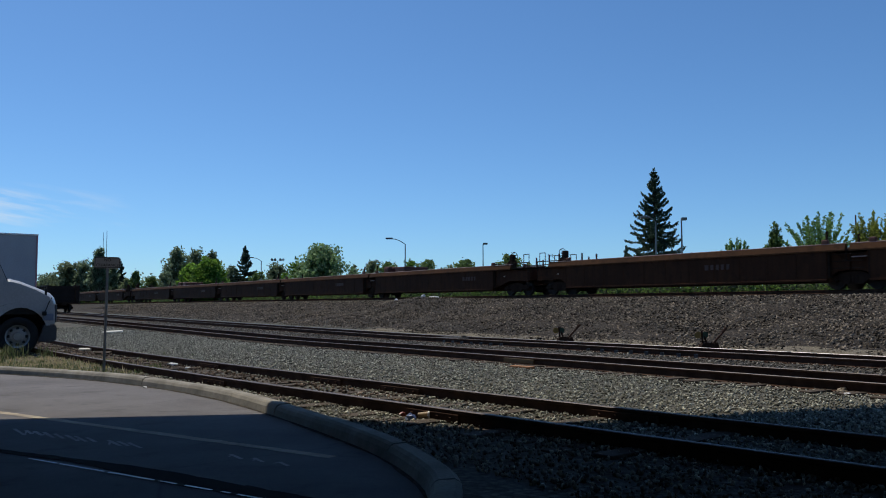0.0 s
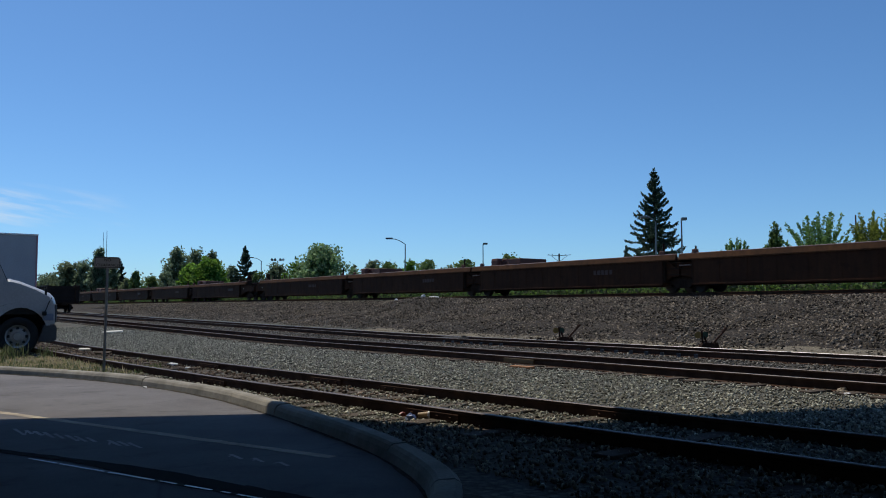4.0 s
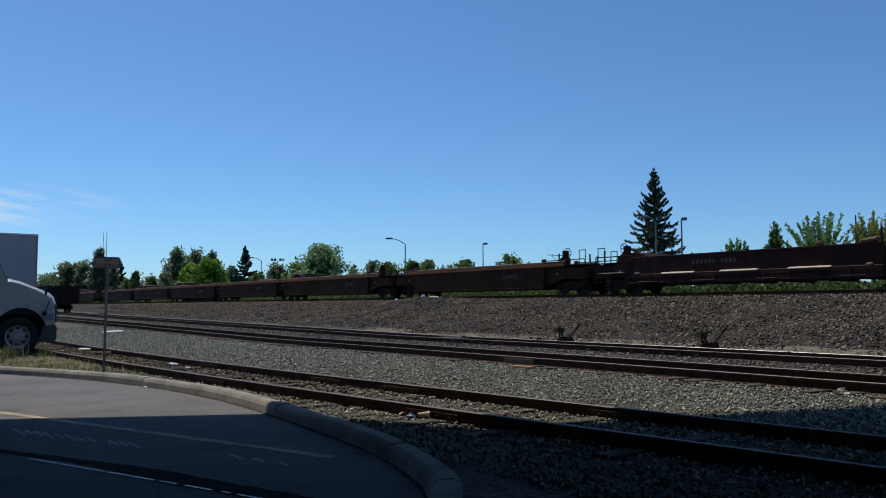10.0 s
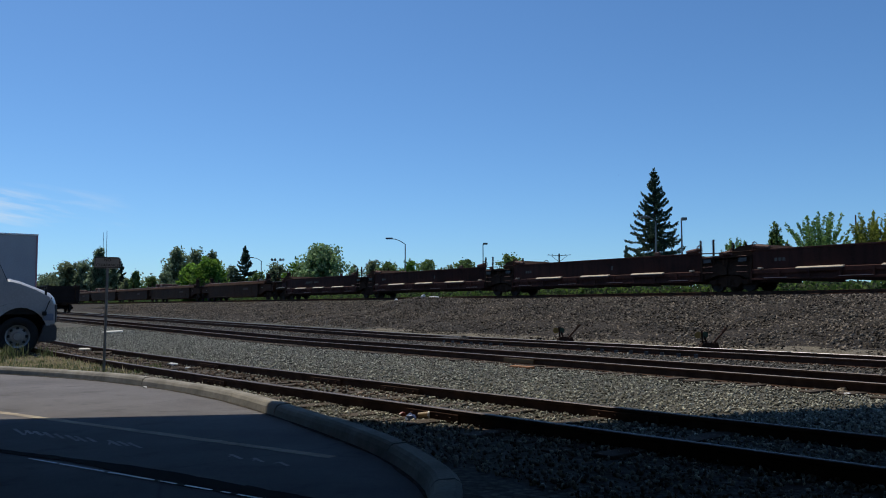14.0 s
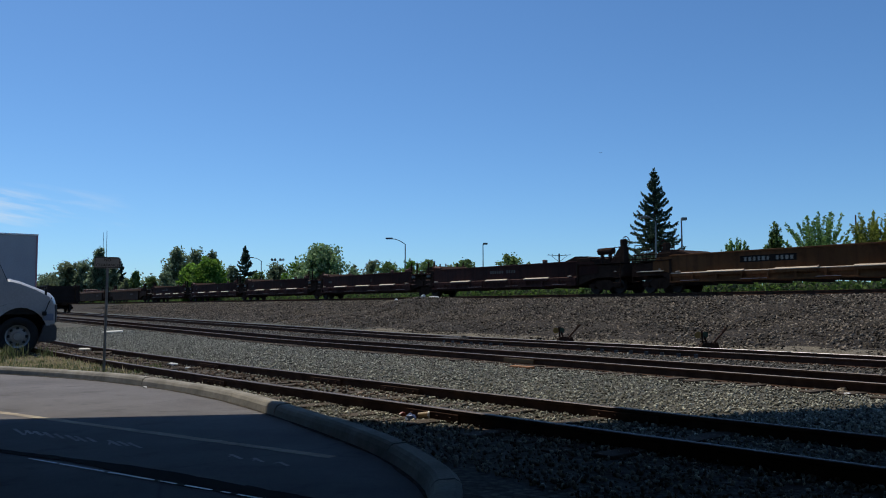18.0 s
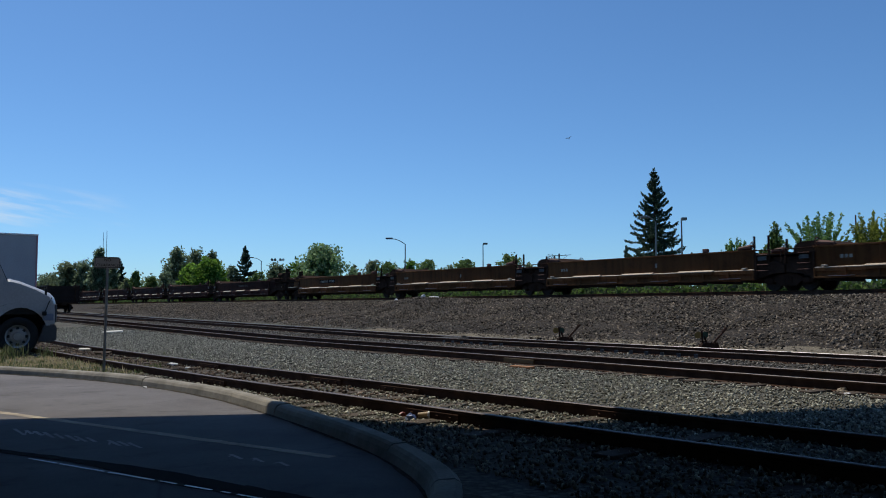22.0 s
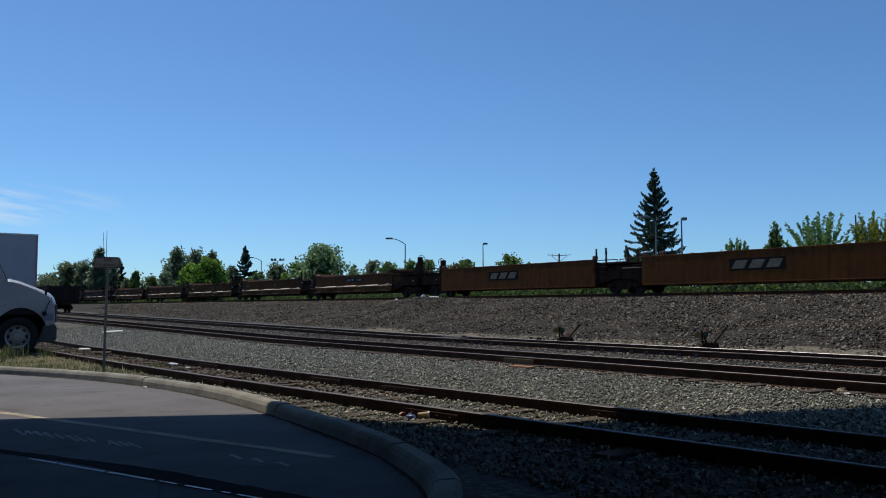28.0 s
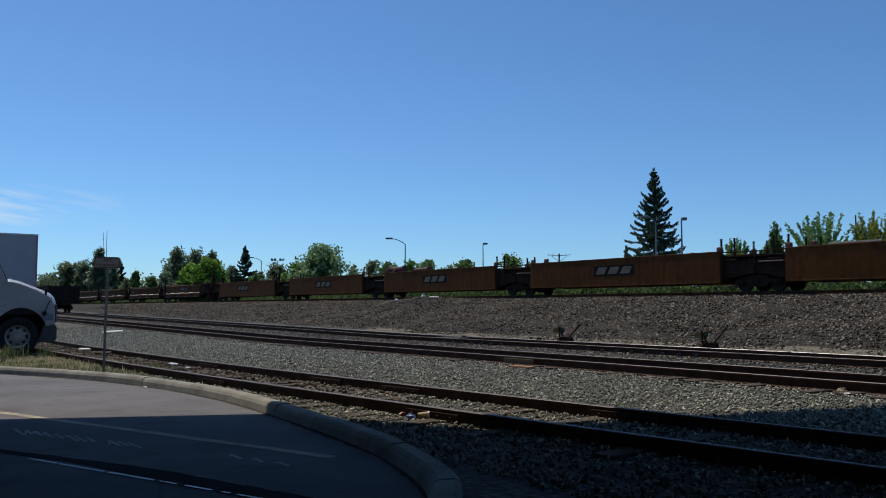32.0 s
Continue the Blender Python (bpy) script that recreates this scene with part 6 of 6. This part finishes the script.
leafy(225, 492, 190, 14, LEAF_GREY, "grey-green tree in the distance", 0.1, 1000, 12)
leafy(175, 435, 190, 20, LEAF_DARK, "tall dark tree behind the yard sign", 0.06, 2800, 26, 0.4, True)
leafy(198, 458, 195, 15, LEAF_DARK, "dark tree behind the yard sign", 0.06, 1600, 16, 0.4, True)
leafy(148, 459, 200, 27, LEAF_DARK, "dark rounded tree in the distance", 0.08, 2000, 18, 0.4)
leafy(120, 463, 200, 30, LEAF_GREY, "broad grey-green tree in the distance", 0.08, 2400, 20, 0.4)
leafy(86, 484, 210, 30, LEAF_DARK, "low dark tree in the distance", 0.08, 1600, 16, 0.4)
leafy(40, 490, 215, 30, LEAF_DARK, "low dark tree in the distance", 0.08, 1400, 16, 0.4)


# low growth along the far side of the main line, seen under the cars
def build_scrub():
    rs = np.random.RandomState(77)
    pts, pts2 = [], []
    for i in range(100000):
        q = -10 + 230 * rs.rand() ** 1.5
        lump = 0.5 + 0.5 * noise.noise((q * 0.22, 2.0, 0))
        p = 43.5 + 7 * rs.rand()
        v = plan(p, q)
        hgt = (0.8 + 1.1 * max(0, lump) ** 1.5) * rs.rand()
        (pts if rs.rand() < 0.6 else pts2).append((v.x, v.y, ground_z(v.x, v.y) + hgt))
    a = leaf_cloud("scrub", pts, 0.18, SCRUB_LEAF, None, rs)
    tagged(a, "low leafy green scrub along the railway", "scrub", kind="stuff")
    b = leaf_cloud("scrub", pts2, 0.17, SCRUB_GREY, None, rs)
    tagged(b, "low grey-green scrub along the railway", "scrub", kind="stuff")
    far = []
    for i in range(26000):
        px = -200 + 2000 * rs.rand()
        d = 215 + 60 * rs.rand()
        x, y = far_spot(px, d)
        top = (6.5 if px < 330 else 4.0) + 3.2 * (0.5 + 0.5 * noise.noise((px * 0.021, 4.0, 0))) + 1.6 * noise.noise((px * 0.11, 9.0, 0))
        if px > 640:
            top *= 0.9
        far.append((x, y, 1.0 + top * rs.rand()))
    c = leaf_cloud("far_woods", far, 0.5, LEAF_DARK, None, rs)
    tagged(c, "dark line of distant woods", "woods", kind="stuff")


build_scrub()

POLE_STEEL = mottled("lamp_pole_steel", (0.14, 0.145, 0.15), (0.2, 0.205, 0.21), 1, 20, 0.5, 0.4, 0.05, 0.002)
POLE_WOOD = mottled("pole_wood", (0.10, 0.075, 0.055), (0.15, 0.115, 0.085), 1, 20, 0.9, 0, 0.2, 0.004)


def lamp(px, top, depth, arm_px, arm_rise, label, box_head=False):
    """Street lamp; arm_px is the sideways reach of its arm in units of depth / 1500."""
    x, y, base, h, _ = span(px, top, depth, 1)
    s = depth / 1500.0
    t = thing("street_lamp", pose(x, y, base), label, "street lamp", group="street lamps")
    bm = bmesh.new()
    rod(bm, (0, 0, 0), (0, 0, h), 0.085, 0.055, 10)
    part("pole", bm, POLE_STEEL, t)
    bm = bmesh.new()
    rod(bm, (0, 0, 0), (0, 0, 0.25), 0.2, 0.16, 10)
    part("base", bm, POLE_STEEL, t)
    reach, rise = arm_px * s, arm_rise * s
    if not box_head:
        bm = bmesh.new()
        pts = [(reach * f, 0, h - 0.05 + rise * (1 - (1 - f) ** 2)) for f in (0, 0.25, 0.5, 0.75, 1.0)]
        pipe(bm, pts, 0.04, 8)
        part("arm", bm, POLE_STEEL, t)
    bm = bmesh.new()
    sg = 1 if reach > 0 else -1
    if box_head:
        box(bm, min(0, reach), max(0, reach), -0.2, 0.2, h - 0.08, h + 0.14, 0.03)
    else:
        box(bm, min(reach - sg * 0.1, reach + sg * 0.65), max(reach - sg * 0.1, reach + sg * 0.65), -0.16, 0.16, h - 0.1 + rise, h + 0.08 + rise, 0.05)
    part("lamp_head", bm, POLE_STEEL, t)
    return t


lamp(717, 432, 90, -24, 10, "grey steel street lamp with a curved arm")
lamp(462, 462, 130, -15, 6, "grey steel street lamp with a curved arm")
lamp(1162, 392, 68, -13, 8, "grey steel street lamp before a spruce")
lamp(855, 432, 100, 8, 0, "slim grey lamp post with a box head", True)
lamp(1208, 388, 66, 9, 0, "slim grey lamp post with a box head", True)

x, y, base, h, _ = span(491, 462, 150, 1)
t = thing("floodlight_mast", pose(x, y, base), "mast carrying four round floodlights on a bar", "floodlight")
bm = bmesh.new()
rod(bm, (0, 0, 0), (0, 0, h), 0.1, 0.07, 8)
part("pole", bm, POLE_STEEL, t)
bm = bmesh.new()
rod(bm, (-1.05, 0, h), (1.05, 0, h), 0.05, seg=6)
part("crossbar", bm, POLE_STEEL, t)
for dx, mat in ((-1.0, POLE_STEEL), (-0.45, POLE_STEEL), (0.5, POLE_STEEL), (1.0, PAPER)):
    bm = bmesh.new()
    rod(bm, (dx, -0.15, h + 0.2), (dx, 0.2, h + 0.25), 0.24, 0.14, 14)
    part("floodlight", bm, mat, t, "round white floodlight" if mat is PAPER else "")

x, y, base, h, _ = span(990, 449, 130, 1)
t = thing("utility_pole", pose(x, y, base), "wooden utility pole with a braced crossarm", "utility pole")
bm = bmesh.new()
rod(bm, (0, 0, 0), (0, 0, h), 0.17, 0.12, 10)
part("pole", bm, POLE_WOOD, t)
bm = bmesh.new()
prism(bm, [(-1.75, h - 0.26), (0, h - 0.38), (1.75, h - 0.26), (1.75, h - 0.18), (0, h - 0.29), (-1.75, h - 0.18)], -0.05, 0.05)
part("crossarm", bm, POLE_STEEL, t, "grey steel crossarm")
bm = bmesh.new()
for s in (-1, 1):
    rod(bm, (0, 0, h - 1.3), (s * 1.2, 0, h - 0.36), 0.035, seg=5)
part("brace", bm, POLE_WOOD, t)
for dx in (-1.65, -1.0, 1.0, 1.65):
    bm = bmesh.new()
    rod(bm, (dx, 0, h - 0.24), (dx, 0, h - 0.08), 0.05, 0.03, 8)
    part("insulator", bm, POLE_STEEL, t)
x, y, base, h, _ = span(1518, 380, 95, 1)
t = thing("utility_pole", pose(x, y, base), "thin wooden pole among bushy trees", "utility pole")
bm = bmesh.new()
rod(bm, (0, 0, 0), (0, 0, h), 0.12, 0.08, 10)
part("pole", bm, POLE_WOOD, t)
for px, top in ((187, 408), (181, 412)):
    x, y, base, h, _ = span(px, top, 260, 1)
    t = thing("radio_mast", pose(x, y, base), "thin steel radio mast in the distance", "mast")
    bm = bmesh.new()
    rod(bm, (0, 0, 0), (0, 0, h), 0.16 if px == 187 else 0.09, 0.06, 6)
    part("pole", bm, POLE_STEEL, t)

# ---- the gull ----
GULL = mottled("gull_plumage", (0.10, 0.10, 0.10), (0.16, 0.16, 0.16), 4, 30, 0.8)
bird = thing("gull", pose(60, 300, 60), "grey gull gliding in the clear sky", "bird")
bm = bmesh.new()
bmesh.ops.create_icosphere(bm, subdivisions=2, radius=1.0)
for v in bm.verts:
    k = 1 - 0.35 * max(0, -v.co.x)
    v.co = Vector((v.co.x * 0.26, v.co.y * 0.075 * k, v.co.z * 0.075 * k))
part("body", bm, GULL, bird, smooth_faces=True)
bm = bmesh.new()
rod(bm, (0.30, 0, 0.02), (0.38, 0, 0.0), 0.016, 0.004, 6)
part("beak", bm, YELLOW_PAINT, bird)
bm = bmesh.new()
prism(bm, [(-0.2, 0.0), (-0.42, 0.02), (-0.42, -0.01), (-0.2, -0.03)], -0.08, 0.08)
part("tail", bm, GULL, bird)
WINGS = []
for s in (-1, 1):
    bm = bmesh.new()
    prev = None
    for yy, x0, x1, zz in ((0.04, 0.12, -0.12, 0.0), (0.3, 0.16, -0.08, 0.07), (0.5, 0.10, -0.10, 0.08), (0.72, -0.10, -0.16, 0.04)):
        row = [bm.verts.new((x0, s * yy, zz)), bm.verts.new((x1, s * yy, zz - 0.01)), bm.verts.new((x1, s * yy, zz - 0.02)), bm.verts.new((x0, s * yy, zz - 0.025))]
        if prev:
            for k in range(4):
                bm.faces.new((prev[k], prev[(k + 1) % 4], row[(k + 1) % 4], row[k]))
        prev = row
    bmesh.ops.recalc_face_normals(bm, faces=bm.faces[:])
    w = part("wing", bm, GULL, bird)
    WINGS.append((w, s))

# ---- thin cirrus low in the sky, far away ----
cm = Nodes("cirrus")
split = cm.add("ShaderNodeSeparateXYZ", Vector=cm.coord)
tilt = cm.add("ShaderNodeMath")
tilt.operation = "MULTIPLY_ADD"
cm.put(tilt, 0, split.outputs["X"])
tilt.inputs[1].default_value = 0.17
cm.put(tilt, 2, split.outputs["Z"])
lean = cm.add("ShaderNodeCombineXYZ", X=split.outputs["X"], Z=tilt.outputs[0])
cv = cm.add("ShaderNodeMapping", Vector=lean.outputs[0])
cv.inputs["Scale"].default_value = (0.0036, 0.0, 0.026)
fac = cm.ramp(cm.noise(1.0, 7, 0.62, cv.outputs["Vector"]), [(0.47, (0, 0, 0)), (0.72, (0.6, 0.6, 0.6))])
glow = cm.add("ShaderNodeEmission", Color=(0.92, 0.97, 1.0, 1), Strength=1.15)
clear = cm.add("ShaderNodeBsdfTransparent")
sheer = cm.add("ShaderNodeMixShader")
pos = cm.add("ShaderNodeSeparateXYZ", Vector=cm.coord)
edge = cm.add("ShaderNodeMapRange", Value=pos.outputs["X"])
for k, v in (("From Min", -1080.0), ("From Max", -1560.0)):
    edge.inputs[k].default_value = v
low_edge = cm.add("ShaderNodeMapRange", Value=pos.outputs["Z"])
for k, v in (("From Min", 240.0), ("From Max", 300.0)):
    low_edge.inputs[k].default_value = v
high_edge = cm.add("ShaderNodeMapRange", Value=pos.outputs["Z"])
for k, v in (("From Min", 430.0), ("From Max", 380.0)):
    high_edge.inputs[k].default_value = v
fac = cm.mix(1.0, fac, edge.outputs[0], "MULTIPLY")
fac = cm.mix(1.0, fac, low_edge.outputs[0], "MULTIPLY")
fac = cm.mix(1.0, fac, high_edge.outputs[0], "MULTIPLY")
cm.t.links.new(fac, sheer.inputs[0])
cm.t.links.new(clear.outputs[0], sheer.inputs[1])
cm.t.links.new(glow.outputs[0], sheer.inputs[2])
cm.t.links.new(sheer.outputs[0], cm.t.nodes["Material Output"].inputs["Surface"])
bm = bmesh.new()
ring = []
for i in range(9):
    a = radians(-60 + i * 5.2)
    ring.append((3200 * math.sin(a), 3200 * math.cos(a)))
rows = [[bm.verts.new((x, y, z)) for x, y in ring] for z in (235, 330, 430)]
for r0, r1 in zip(rows, rows[1:]):
    for k in range(8):
        bm.faces.new((r0[k], r0[k + 1], r1[k + 1], r1[k]))
cirrus = part("backdrop", bm, cm.mat)
cirrus.visible_shadow = False
tagged(cirrus, "thin white wisps of cirrus low in the sky", "cloud", kind="structure")


# ---- movement ----
GULL_WAY = [(0.0, 1150, 330, 1300), (14.0, 1095, 310, 640), (17.0, 1072, 285, 480), (19.0, 1051, 256, 300), (20.0, 1041, 251, 260), (21.0, 1028, 253, 215), (22.0, 1007, 245, 180), (23.0, 982, 206, 148), (23.5, 956, 182, 150), (24.0, 925, 156, 153), (24.5, 881, 128, 155), (25.0, 831, 99, 157), (25.5, 767, 72, 158), (26.5, 622, 8, 150), (28.0, 320, -160, 140), (32.0, -900, -500, 130)]


def gull_place(px, py, d):
    tilt = radians(3.93)
    x, up = (px - 784) / 1500.0, (441 - py) / 1500.0
    return Vector((x, math.cos(tilt) - up * math.sin(tilt), math.sin(tilt) + up * math.cos(tilt))) * d + Vector((0, 0, EYE))


def motions():
    for u, centre, turned in TRAIN:
        rows = []
        for s in (0.0, 32.0):
            w = plan(MAIN_P, centre + PER_UNIT * RATE * s, MAIN_RAIL_Z)
            rows.append((s, pose(w.x, w.y, w.z, 0, 0, HEADING)))
        walk(u, rows)
        # the wheels turn at the rolling speed
        turn = math.degrees(PER_UNIT * RATE / 0.42)
        steps = int(32 * turn / 80) + 1
        for tr in u.children:
            if tr.name.startswith("truck"):
                for w in tr.children:
                    if w.name.startswith("wheel_set"):
                        c = w.matrix_basis.translation
                        walk(w, [(32.0 * i / steps, pose(c.x, c.y, c.z, 0, turn * 32.0 * i / steps, 0)) for i in range(steps + 1)])
    rows = []
    for i, (s, px, py, d) in enumerate(GULL_WAY):
        c = gull_place(px, py, d)
        rows.append((s, pose(c.x, c.y, c.z, 6 if s < 22 else 18, -14, 253 if s < 24 else max(200, 253 - (s - 24) * 14))))
    walk(bird, rows)
    for w, sg in WINGS:
        walk(w, [(0.4 * i, pose(0, 0, 0, sg * (16 if i % 2 else -8), 0, 0)) for i in range(81)])


motions()
